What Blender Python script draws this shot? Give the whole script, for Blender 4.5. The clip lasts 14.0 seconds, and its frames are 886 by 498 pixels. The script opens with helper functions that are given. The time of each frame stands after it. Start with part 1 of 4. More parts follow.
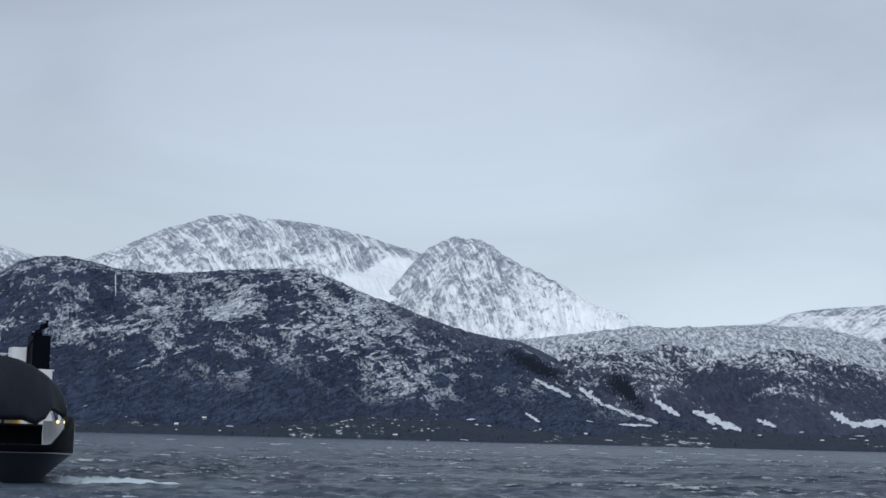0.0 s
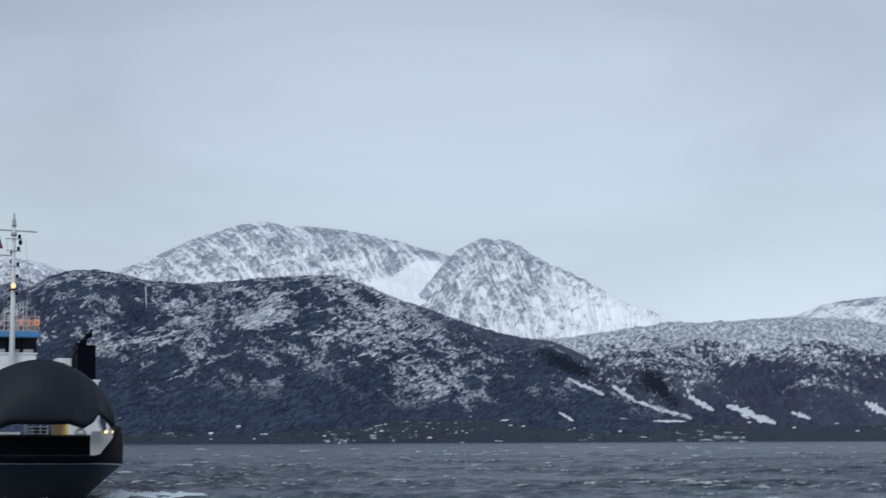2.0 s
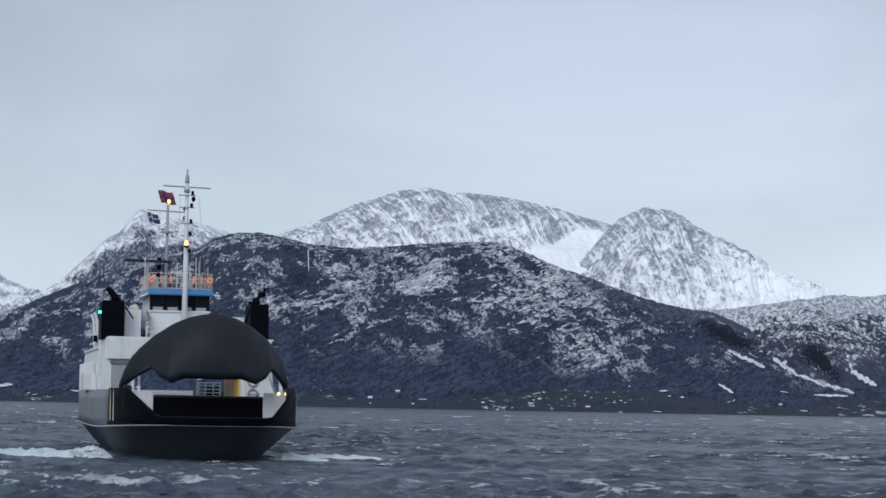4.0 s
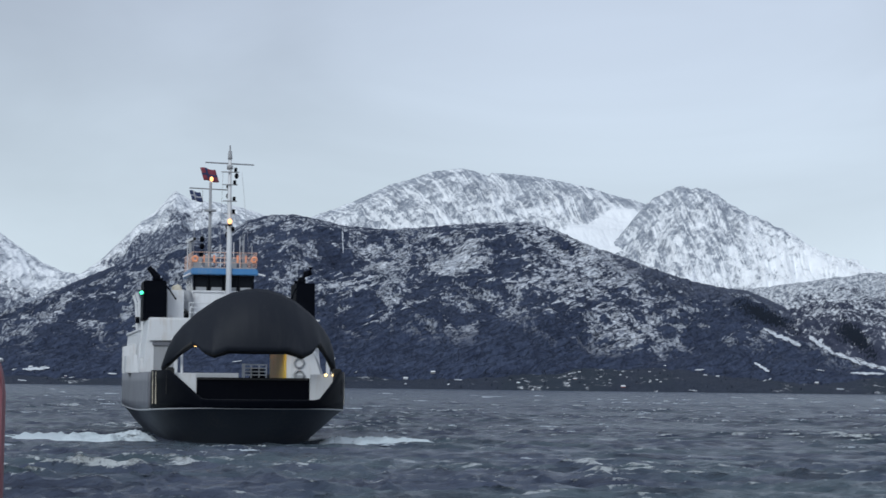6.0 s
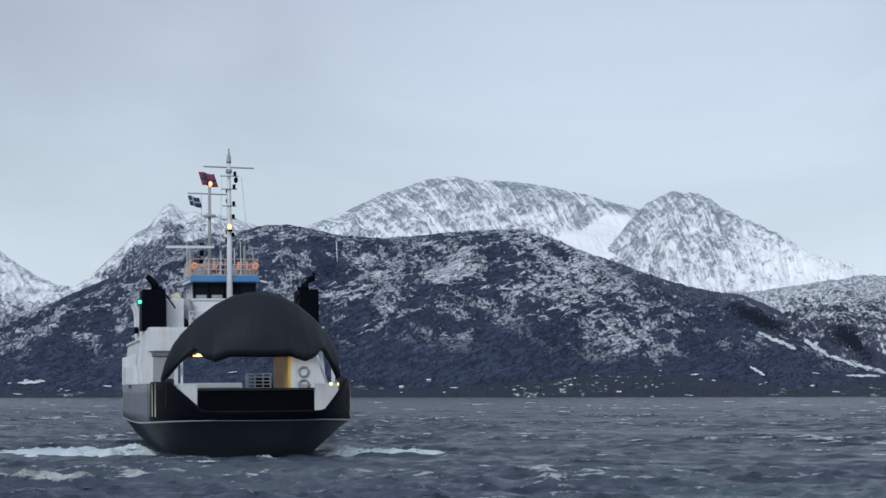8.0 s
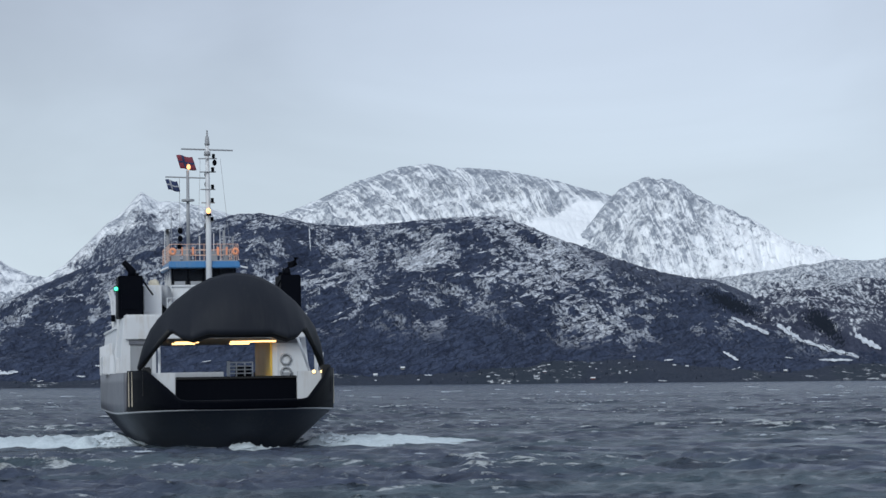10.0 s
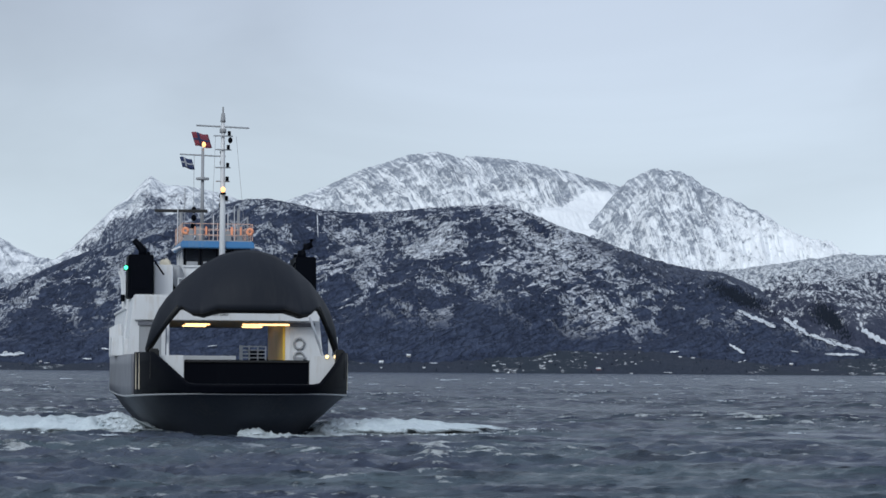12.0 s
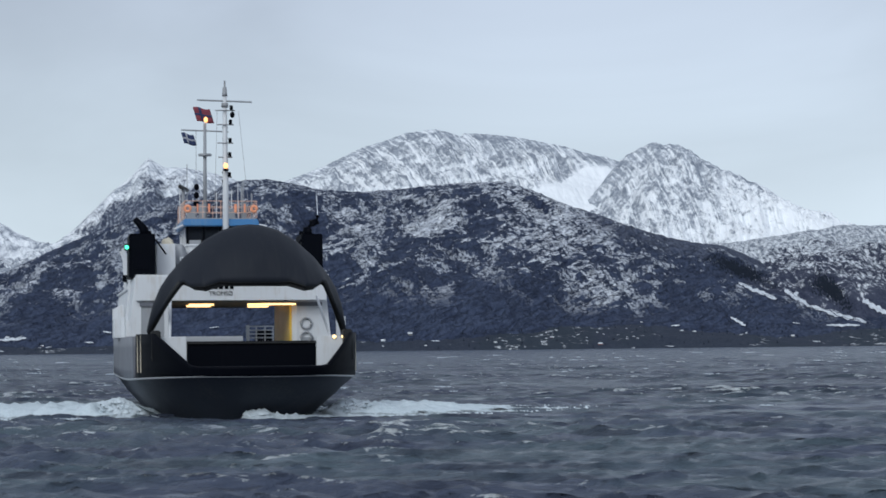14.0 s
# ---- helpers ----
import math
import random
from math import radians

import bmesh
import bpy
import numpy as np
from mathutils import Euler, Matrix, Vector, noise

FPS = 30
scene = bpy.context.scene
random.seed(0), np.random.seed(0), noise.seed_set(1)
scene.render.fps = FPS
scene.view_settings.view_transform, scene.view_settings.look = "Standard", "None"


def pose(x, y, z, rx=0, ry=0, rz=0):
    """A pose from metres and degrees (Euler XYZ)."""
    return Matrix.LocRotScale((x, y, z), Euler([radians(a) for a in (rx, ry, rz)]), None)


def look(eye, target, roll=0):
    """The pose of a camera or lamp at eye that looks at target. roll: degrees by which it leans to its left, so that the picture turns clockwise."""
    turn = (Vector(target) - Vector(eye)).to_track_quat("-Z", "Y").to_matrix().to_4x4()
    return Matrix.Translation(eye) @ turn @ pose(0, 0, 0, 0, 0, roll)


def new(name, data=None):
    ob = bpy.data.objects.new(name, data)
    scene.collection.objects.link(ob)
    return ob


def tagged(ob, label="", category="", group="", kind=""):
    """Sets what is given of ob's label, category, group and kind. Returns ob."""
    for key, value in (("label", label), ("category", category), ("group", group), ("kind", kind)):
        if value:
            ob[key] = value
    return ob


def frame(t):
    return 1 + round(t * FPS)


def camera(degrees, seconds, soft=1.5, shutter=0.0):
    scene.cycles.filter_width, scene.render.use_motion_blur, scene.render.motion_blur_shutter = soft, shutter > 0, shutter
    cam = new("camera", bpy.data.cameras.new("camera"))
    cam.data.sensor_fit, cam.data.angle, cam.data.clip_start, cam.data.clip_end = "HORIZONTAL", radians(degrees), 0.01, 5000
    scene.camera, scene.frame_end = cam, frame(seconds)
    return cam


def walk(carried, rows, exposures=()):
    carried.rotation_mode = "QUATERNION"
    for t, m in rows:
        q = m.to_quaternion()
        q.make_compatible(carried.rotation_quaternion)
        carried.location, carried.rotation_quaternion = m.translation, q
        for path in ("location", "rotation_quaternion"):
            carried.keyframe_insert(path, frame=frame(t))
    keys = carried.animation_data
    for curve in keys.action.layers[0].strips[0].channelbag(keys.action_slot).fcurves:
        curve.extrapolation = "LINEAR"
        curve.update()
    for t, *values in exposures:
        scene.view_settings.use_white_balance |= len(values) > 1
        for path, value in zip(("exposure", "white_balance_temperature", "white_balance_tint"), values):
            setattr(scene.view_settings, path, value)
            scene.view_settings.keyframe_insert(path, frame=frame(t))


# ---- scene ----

# ---- camera: hand-held on the quay, it only turns ----
EYE = Vector((0.0, 0.0, 4.21))
cam = camera(24.0, 14.0, soft=1.5, shutter=0.5)
TURNS = (  # seconds, yaw to the right, pitch up, roll (degrees)
    (0, 4.387, 5.168, 1.447),
    (0.5, 4.608, 5.314, 0.532),
    (1, 4.416, 5.378, 0.832),
    (1.5, 4.506, 5.729, 0.732),
    (2, 3.599, 5.222, -0.240),
    (2.5, 1.769, 4.680, -0.202),
    (3, -0.004, 4.565, 0.042),
    (5.5, -0.907, 3.869, 1.542),
    (6, -1.772, 3.750, 0.711),
    (6.5, -1.862, 3.243, 0.053),
    (7, -2.434, 3.123, -1.083),
    (7.5, -2.204, 3.680, -0.867),
    (8, -1.607, 3.971, -0.063),
    (8.5, -1.459, 3.943, 0.168),
    (11, -0.705, 3.482, -1.054),
    (11.5, -1.599, 3.487, -0.640),
    (12, -1.078, 3.299, 0.391),
    (12.5, -1.368, 2.417, -0.275),
    (13, -0.760, 2.112, -0.170),
    (13.5, -0.631, 2.219, -0.173),
    (14, -1.079, 2.685, -0.593),
)


SWAY = ((0, 0.0), (5.5, 0.016), (6, 0.012), (6.5, 0.0), (7, 0.0), (7.5, 0.018), (8, 0.024), (8.5, 0.028), (11, 0.028), (11.5, 0.034), (14, 0.03))  # seconds, metres to the right


def aim(t, yaw, pitch, roll):
    a, b = radians(yaw), radians(pitch)
    way = Vector((math.sin(a) * math.cos(b), math.cos(a) * math.cos(b), math.sin(b)))
    eye = EYE + Vector((float(np.interp(t, [k for k, _ in SWAY], [x for _, x in SWAY])), 0.0, 0.0))
    return look(eye, eye + 1000.0 * way, roll)


walk(cam, [(t, aim(t, a, b, c)) for t, a, b, c in TURNS], exposures=[(0.0, -0.10), (2.0, -0.10), (3.0, -0.05), (5.5, 0.0), (14.0, 0.0)])

FERRY_ROWS = (  # seconds, x, y, z, pitch, roll, heading
    (0, -21.55, 159.03, -0.15, 0.24, 0.58, 14.44),
    (0.5, -21.15, 157.69, 0.01, 0.03, 0.54, 14.35),
    (1, -20.76, 156.36, -0.04, 0.07, 0.25, 14.26),
    (1.5, -20.38, 155.04, -0.14, 0.16, -0.27, 14.17),
    (2, -20.01, 153.73, 0.05, -0.16, 0.40, 14.08),
    (2.5, -19.65, 152.44, 0.01, -0.16, 0.23, 14.00),
    (3, -19.30, 151.16, -0.05, -0.01, -0.06, 13.91),
    (5.5, -17.68, 144.91, -0.03, 0.02, -0.19, 13.47),
    (6, -17.38, 143.70, -0.04, -0.05, -0.19, 13.38),
    (6.5, -17.10, 142.50, 0.01, -0.10, -0.03, 13.30),
    (7, -16.82, 141.31, 0.03, -0.11, 0.10, 13.21),
    (7.5, -16.55, 140.13, -0.06, 0.10, -0.41, 13.12),
    (8, -16.30, 138.96, -0.03, 0.04, -0.46, 13.03),
    (8.5, -16.05, 137.80, -0.03, -0.03, -0.65, 12.94),
    (11, -14.95, 132.20, 0.02, -0.03, -0.35, 12.51),
    (11.5, -14.76, 131.11, 0.01, 0.06, -0.53, 12.42),
    (12, -14.58, 130.03, 0.07, -0.05, -0.10, 12.33),
    (12.5, -14.41, 128.97, 0.12, -0.06, -0.06, 12.24),
    (13, -14.25, 127.92, 0.06, -0.00, 0.08, 12.16),
    (13.5, -14.10, 126.88, 0.13, -0.01, -0.00, 12.07),
    (14, -13.95, 125.85, 0.05, 0.05, 0.05, 11.98),
)
VISOR_ROWS = ((0, -3), (1.5, 0.5), (3, 4), (5.5, 9.5), (7.5, 14), (8.5, 16.2), (11, 21.6), (12.5, 25), (14, 28.4))

# ---- world and sun: a thin bright overcast ----
SUN_EL, SUN_AZ = radians(32), radians(200)
world = bpy.data.worlds.new("overcast_sky")
scene.world = world
world.use_nodes = True


def link(nt, socket, value):
    if isinstance(value, bpy.types.NodeSocket):
        nt.links.new(value, socket)
    else:
        socket.default_value = value


def noise_tex(nt, vec, scale, detail=4.0, rough=0.55, distort=0.0):
    n = nt.nodes.new("ShaderNodeTexNoise")
    if vec is not None:
        nt.links.new(vec, n.inputs["Vector"])
    n.inputs["Scale"].default_value = scale
    n.inputs["Detail"].default_value = detail
    n.inputs["Roughness"].default_value = rough
    n.inputs["Distortion"].default_value = distort
    return n.outputs["Fac"]


def calc(nt, op, a, b=0.0, clamp=False):
    n = nt.nodes.new("ShaderNodeMath")
    n.operation, n.use_clamp = op, clamp
    link(nt, n.inputs[0], a)
    link(nt, n.inputs[1], b)
    return n.outputs[0]


def step(nt, value, lo, hi):
    """0 below lo, 1 above hi, smooth between."""
    n = nt.nodes.new("ShaderNodeMapRange")
    n.interpolation_type = "SMOOTHSTEP"
    link(nt, n.inputs["Value"], value)
    n.inputs["From Min"].default_value, n.inputs["From Max"].default_value = lo, hi
    return n.outputs["Result"]


def blend(nt, fac, a, b):
    n = nt.nodes.new("ShaderNodeMix")
    n.data_type = "RGBA"
    link(nt, n.inputs[0], fac)
    link(nt, n.inputs[6], (*a, 1) if isinstance(a, tuple) else a)
    link(nt, n.inputs[7], (*b, 1) if isinstance(b, tuple) else b)
    return n.outputs[2]


def mapped(nt, vec, scale=(1, 1, 1), rot=(0, 0, 0), shift=(0, 0, 0)):
    n = nt.nodes.new("ShaderNodeMapping")
    nt.links.new(vec, n.inputs["Vector"])
    n.inputs["Scale"].default_value = scale
    n.inputs["Rotation"].default_value = rot
    n.inputs["Location"].default_value = shift
    return n.outputs["Vector"]


def coords(nt, which="Object"):
    return nt.nodes.new("ShaderNodeTexCoord").outputs[which]


def split(nt, vec):
    n = nt.nodes.new("ShaderNodeSeparateXYZ")
    nt.links.new(vec, n.inputs[0])
    return n.outputs


def build_world():
    nt = world.node_tree
    back = nt.nodes["Background"]
    sky = nt.nodes.new("ShaderNodeTexSky")
    sky.sky_type = "NISHITA"
    sky.sun_disc = False
    sky.sun_elevation, sky.sun_rotation = SUN_EL, SUN_AZ
    sky.air_density, sky.dust_density, sky.ozone_density = 1.0, 1.5, 1.5
    way = coords(nt, "Generated")
    x, y, z = split(nt, way)
    cloud = noise_tex(nt, mapped(nt, way, (2.2, 2.2, 7.0)), 1.3, 5.0, 0.5, 0.6)
    veil = noise_tex(nt, mapped(nt, way, (1.0, 1.0, 3.0)), 0.8, 2.0, 0.5)
    height = calc(nt, "MULTIPLY", z, 1.0)
    low, high = (6.95, 8.2, 9.3), (5.0, 5.75, 7.0)
    base = blend(nt, step(nt, calc(nt, "ADD", height, calc(nt, "MULTIPLY", calc(nt, "SUBTRACT", veil, 0.5), 0.35)), 0.02, 0.3), low, high)
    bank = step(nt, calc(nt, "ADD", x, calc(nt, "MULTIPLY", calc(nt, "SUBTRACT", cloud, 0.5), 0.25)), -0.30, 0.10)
    lit = nt.nodes.new("ShaderNodeVectorMath")
    lit.operation = "SCALE"
    nt.links.new(base, lit.inputs[0])
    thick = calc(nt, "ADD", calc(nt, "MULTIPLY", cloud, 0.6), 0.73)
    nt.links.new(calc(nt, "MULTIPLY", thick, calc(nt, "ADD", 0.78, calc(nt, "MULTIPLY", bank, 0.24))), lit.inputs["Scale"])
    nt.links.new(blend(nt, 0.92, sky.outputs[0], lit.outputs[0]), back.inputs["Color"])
    back.inputs["Strength"].default_value = 0.1


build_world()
sun = new("sun", bpy.data.lights.new("sun", "SUN"))
sun.data.energy, sun.data.angle, sun.data.color = 1.6, radians(30), (0.90, 0.97, 1.0)
sun.matrix_world = look((0, 0, 500), (300 * math.sin(SUN_AZ + math.pi), 300 * math.cos(SUN_AZ + math.pi), 500 - 300 * math.tan(SUN_EL)))


# ---- materials ----
def material(name, rough=0.6, metal=0.0, spec=0.5):
    m = bpy.data.materials.new(name)
    m.use_nodes = True
    b = m.node_tree.nodes["Principled BSDF"]
    b.inputs["Roughness"].default_value = rough
    b.inputs["Metallic"].default_value = metal
    b.inputs["Specular IOR Level"].default_value = spec
    return m, m.node_tree, b


def bump(nt, b, height, strength, distance):
    n = nt.nodes.new("ShaderNodeBump")
    n.inputs["Strength"].default_value, n.inputs["Distance"].default_value = strength, distance
    nt.links.new(height, n.inputs["Height"])
    nt.links.new(n.outputs[0], b.inputs["Normal"])


def painted(name, colour, rough=0.4, dirt=(0.16, 0.13, 0.11), wear=0.25, scale=0.8, spec=0.5):
    """Ship's paint with salt streaks that run down, and faint plate buckling."""
    m, nt, b = material(name, rough, 0.0, spec)
    c = coords(nt)
    streak = noise_tex(nt, mapped(nt, c, (3.0, 3.0, 0.35)), scale * 2.0, 5.0, 0.6)
    blot = noise_tex(nt, c, scale * 0.6, 4.0, 0.6)
    f = calc(nt, "MULTIPLY", step(nt, calc(nt, "MULTIPLY", streak, blot), 0.24, 0.42), wear)
    nt.links.new(blend(nt, f, colour, dirt), b.inputs["Base Color"])
    nt.links.new(calc(nt, "ADD", calc(nt, "MULTIPLY", blot, 0.25), rough - 0.12), b.inputs["Roughness"])
    bump(nt, b, noise_tex(nt, c, 1.6, 2.0, 0.5), 0.12, 0.05)
    return m


def glow(name, colour, strength):
    m, nt, b = material(name, 0.4)
    b.inputs["Base Color"].default_value = (*colour, 1)
    b.inputs["Emission Color"].default_value = (*colour, 1)
    b.inputs["Emission Strength"].default_value = strength
    return m


def slope_material(name, gully, rock, bare, line, spread, grain, weights=(0.45, 0.5, 0.75), trees=None):
    """Patches of snow over scrub or stones: in gullies down the slope (the map's second axis), in drifts and in banks.
    gully: scale across; grain: scale and stretch of the banks; weights of gully, drift and banks; trees: tone of wood."""
    m, nt, b = material(name, 0.85, 0.0, 0.2)
    ob = coords(nt)
    u, v, w = split(nt, coords(nt, "UV"))
    ribs = noise_tex(nt, plane(nt, u, v, gully, gully * 0.045, 0.0), 1.0, 6.0, 0.62, 1.3)
    drift = noise_tex(nt, mapped(nt, ob, (1, 0.5, 1.5)), 0.0065, 4.0, 0.6, 0.5)
    scale, stretch = grain
    banks = noise_tex(nt, mapped(nt, ob, (stretch, stretch * 0.6, 1.0)), scale, 8.0, 0.74, 0.35)
    cover = weigh(nt, (ribs, weights[0]), (drift, weights[1]), (banks, weights[2]))
    mask = step(nt, cover, line - spread, line + spread)
    fleck = noise_tex(nt, mapped(nt, ob, (1, 0.5, 0.35)), scale * 3.5, 4.0, 0.7)
    tone = blend(nt, step(nt, fleck, 0.35, 0.65), rock, bare)
    if trees:
        wood = step(nt, calc(nt, "ADD", drift, calc(nt, "MULTIPLY", calc(nt, "SUBTRACT", fleck, 0.5), 0.3)), 0.5, 0.6)
        tone = blend(nt, wood, tone, trees)
    snow = blend(nt, drift, (0.80, 0.83, 0.87), (0.90, 0.91, 0.92))
    nt.links.new(blend(nt, mask, tone, snow), b.inputs["Base Color"])
    bump(nt, b, banks, 0.9, 10.0)
    return m


def lines_of(nt, value, width):
    """1 along the thin lines where a noise passes its middle, 0 away from them."""
    off = calc(nt, "ABSOLUTE", calc(nt, "SUBTRACT", value, 0.5))
    return calc(nt, "SUBTRACT", 1.0, step(nt, off, 0.0, width))


def weigh(nt, *pairs):
    total = 0.0
    for value, weight in pairs:
        total = calc(nt, "ADD", calc(nt, "MULTIPLY", value, weight), total)
    return total


def plane(nt, u, v, across, along, shear):
    """Places on a slope, counted across and down its leaning fall line."""
    comb = nt.nodes.new("ShaderNodeCombineXYZ")
    lean = calc(nt, "ADD", u, calc(nt, "MULTIPLY", v, shear))
    nt.links.new(calc(nt, "MULTIPLY", lean, across), comb.inputs[0])
    nt.links.new(calc(nt, "MULTIPLY", v, along), comb.inputs[1])
    return comb.outputs[0]


def alpine_material(name, across, shear, cross, line, soft, vein=0.6, weave=0.3, top=0.35, cirque=None, gentle=None, patch=0.012, low=None):
    """Wind-packed snow over crags: long ribs down the fall line, cross ledges, craggy patches, more rock under the crest.
    cirque: a smooth bowl of snow below a slanting line; gentle: bearings between which the rock dies out; low: height and tone of the wood below."""
    m, nt, b = material(name, 0.85, 0.0, 0.2)
    ob = coords(nt)
    u, v, w = split(nt, coords(nt, "UV"))
    ribs = noise_tex(nt, plane(nt, u, v, across, across * 0.0022, shear), 1.0, 2.5, 0.5, 0.35)
    fine = noise_tex(nt, plane(nt, u, v, across * 2.2, across * 0.006, shear * 1.15), 1.0, 2.5, 0.55, 0.35)
    ledge = noise_tex(nt, plane(nt, u, v, across * 1.2, across * 0.010, cross), 1.0, 3.0, 0.6, 0.5)
    crags = noise_tex(nt, mapped(nt, ob, (1, 0.6, 1.3)), patch, 6.0, 0.64, 0.6)
    bits = noise_tex(nt, mapped(nt, ob, (1, 0.4, 0.8)), 0.085, 6.0, 0.70, 0.3)
    steep = weigh(nt, (crags, 1.0), (calc(nt, "SUBTRACT", v, 0.6), top))
    if gentle:
        steep = calc(nt, "SUBTRACT", steep, calc(nt, "MULTIPLY", step(nt, u, gentle[0], gentle[1]), gentle[2]))
    # grey veins colour in both rib rock and the shaded snow beside it
    veins = weigh(nt, (lines_of(nt, ribs, 0.13), vein), (lines_of(nt, fine, 0.11), vein * 0.7), (lines_of(nt, ledge, 0.06), weave))
    veins = calc(nt, "MULTIPLY", veins, step(nt, weigh(nt, (steep, 0.8), (bits, 0.45)), line - 0.18, line + 0.10), True)
    rock = step(nt, weigh(nt, (steep, 1.0), (bits, 0.55), (veins, 0.10)), line + 0.32 - soft, line + 0.32 + soft)
    mask = calc(nt, "MAXIMUM", veins, rock)
    if cirque:
        brink = calc(nt, "ADD", cirque[0], calc(nt, "MULTIPLY", calc(nt, "SUBTRACT", u, cirque[1]), cirque[2]))
        brink = calc(nt, "ADD", calc(nt, "MINIMUM", brink, 0.84), calc(nt, "MULTIPLY", calc(nt, "SUBTRACT", bits, 0.5), 0.22))
        mask = calc(nt, "MULTIPLY", mask, step(nt, calc(nt, "SUBTRACT", v, brink), -0.02, 0.03))
    tone = blend(nt, step(nt, weigh(nt, (bits, 0.6), (crags, 0.4)), 0.40, 0.62), (0.42, 0.45, 0.50), (0.21, 0.235, 0.28))
    snow = blend(nt, crags, (0.86, 0.88, 0.91), (0.92, 0.93, 0.94))
    colour = blend(nt, mask, snow, tone)
    if low:
        frost = noise_tex(nt, mapped(nt, ob, (1, 0.5, 0.45)), 0.16, 6.0, 0.74, 0.3)
        edge = weigh(nt, (v, 1.0), (crags, 1.1), (frost, 0.5))
        wood = calc(nt, "SUBTRACT", 1.0, step(nt, edge, low[0] + 0.72, low[0] + 0.88))
        colour = blend(nt, wood, colour, blend(nt, step(nt, frost, 0.46, 0.66), low[1], (0.36, 0.39, 0.44)))
    nt.links.new(colour, b.inputs["Base Color"])
    bump(nt, b, weigh(nt, (ribs, 1.0), (bits, 0.5)), 0.4, 8.0)
    return m


def hill_material():
    """Birch wood on a hill of glaciated slabs: snow lies on the slabs between dark cracks, rime hangs in the wood."""
    m, nt, b = material("birch_wood_and_slabs", 0.9, 0.0, 0.15)
    ob = coords(nt)
    u, v, w = split(nt, coords(nt, "UV"))
    region = noise_tex(nt, mapped(nt, ob, (1, 0.5, 1.6), (0, 0.35, 0)), 0.0052, 4.0, 0.6, 0.5)
    # slabs: slanting lumps with cracks between them
    slant = mapped(nt, mapped(nt, ob, (1, 0.25, 1), (0, 0.42, 0)), (0.30, 1.0, 1.0))
    lumps = noise_tex(nt, slant, 0.10, 3.0, 0.55, 0.6)
    cracks = lines_of(nt, noise_tex(nt, slant, 0.12, 3.0, 0.55, 0.8), 0.05)
    knolls = noise_tex(nt, mapped(nt, ob, (0.7, 0.4, 1.2), (0, 0.3, 0)), 0.019, 4.0, 0.6, 0.7)
    dust = noise_tex(nt, mapped(nt, ob, (1, 0.4, 0.8)), 0.22, 5.0, 0.74, 0.3)
    bulge = calc(nt, "MULTIPLY", step(nt, v, 0.25, 0.5), calc(nt, "MULTIPLY", step(nt, u, -0.09, 0.01), calc(nt, "SUBTRACT", 1.0, step(nt, weigh(nt, (u, 1.0), (v, 0.055)), 0.085, 0.115))))
    flat = split(nt, nt.nodes.new("ShaderNodeNewGeometry").outputs["Normal"])[2]
    slab = weigh(nt, (flat, 0.55), (lumps, 0.8), (cracks, -0.16), (dust, 0.25), (region, 0.7), (knolls, 1.25), (bulge, 0.18))
    white = calc(nt, "MULTIPLY", step(nt, slab, 2.07, 2.18), step(nt, v, 0.08, 0.30))
    # rime and thin snow among the trunks, in slanting belts
    belt = noise_tex(nt, mapped(nt, ob, (1.3, 0.5, 0.8), (0, -0.75, 0)), 0.0125, 5.0, 0.62, 0.7)
    trunk = noise_tex(nt, mapped(nt, ob, (1, 0.5, 0.30)), 0.24, 5.0, 0.74, 0.2)
    clump = noise_tex(nt, mapped(nt, ob, (1, 0.5, 0.75)), 0.050, 5.0, 0.62, 0.6)
    inland = calc(nt, "MULTIPLY", step(nt, v, 0.12, 0.32), calc(nt, "SUBTRACT", 1.0, step(nt, u, 0.05, 0.10)))
    rime = step(nt, weigh(nt, (belt, 1.4), (clump, 1.0), (trunk, 0.30), (inland, 0.10)), 1.46, 1.56)
    rime = calc(nt, "MULTIPLY", rime, step(nt, v, 0.10, 0.30))
    seams = lines_of(nt, noise_tex(nt, slant, 0.20, 2.0, 0.5, 0.6), 0.10)
    broken = calc(nt, "SUBTRACT", 1.0, calc(nt, "MAXIMUM", calc(nt, "MULTIPLY", cracks, 0.9), calc(nt, "MULTIPLY", seams, 0.55)))
    white = calc(nt, "MULTIPLY", white, broken)
    rime = calc(nt, "MULTIPLY", rime, step(nt, weigh(nt, (trunk, 1.0), (clump, 0.4)), 0.62, 0.82))
    # even grey wood on the falling shoulder
    shoulder = step(nt, weigh(nt, (u, 1.0), (v, 0.055), (calc(nt, "SUBTRACT", region, 0.5), 0.05)), 0.082, 0.118)
    upper = step(nt, weigh(nt, (v, 1.0), (calc(nt, "SUBTRACT", belt, 0.5), 0.8)), 0.60, 0.78)
    # the blue haze of distance is mixed into these wood tones
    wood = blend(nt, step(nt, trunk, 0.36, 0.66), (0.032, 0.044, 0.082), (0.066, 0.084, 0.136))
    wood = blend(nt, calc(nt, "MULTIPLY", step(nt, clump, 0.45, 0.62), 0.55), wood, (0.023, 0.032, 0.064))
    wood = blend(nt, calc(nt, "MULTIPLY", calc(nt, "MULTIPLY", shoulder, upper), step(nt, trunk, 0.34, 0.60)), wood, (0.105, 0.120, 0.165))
    thin = blend(nt, step(nt, dust, 0.34, 0.66), (0.40, 0.43, 0.49), (0.80, 0.82, 0.86))
    colour = blend(nt, calc(nt, "MULTIPLY", rime, 0.9), wood, blend(nt, trunk, (0.30, 0.33, 0.39), (0.72, 0.75, 0.80)))
    bare = calc(nt, "SUBTRACT", 1.0, calc(nt, "MULTIPLY", shoulder, 0.85))
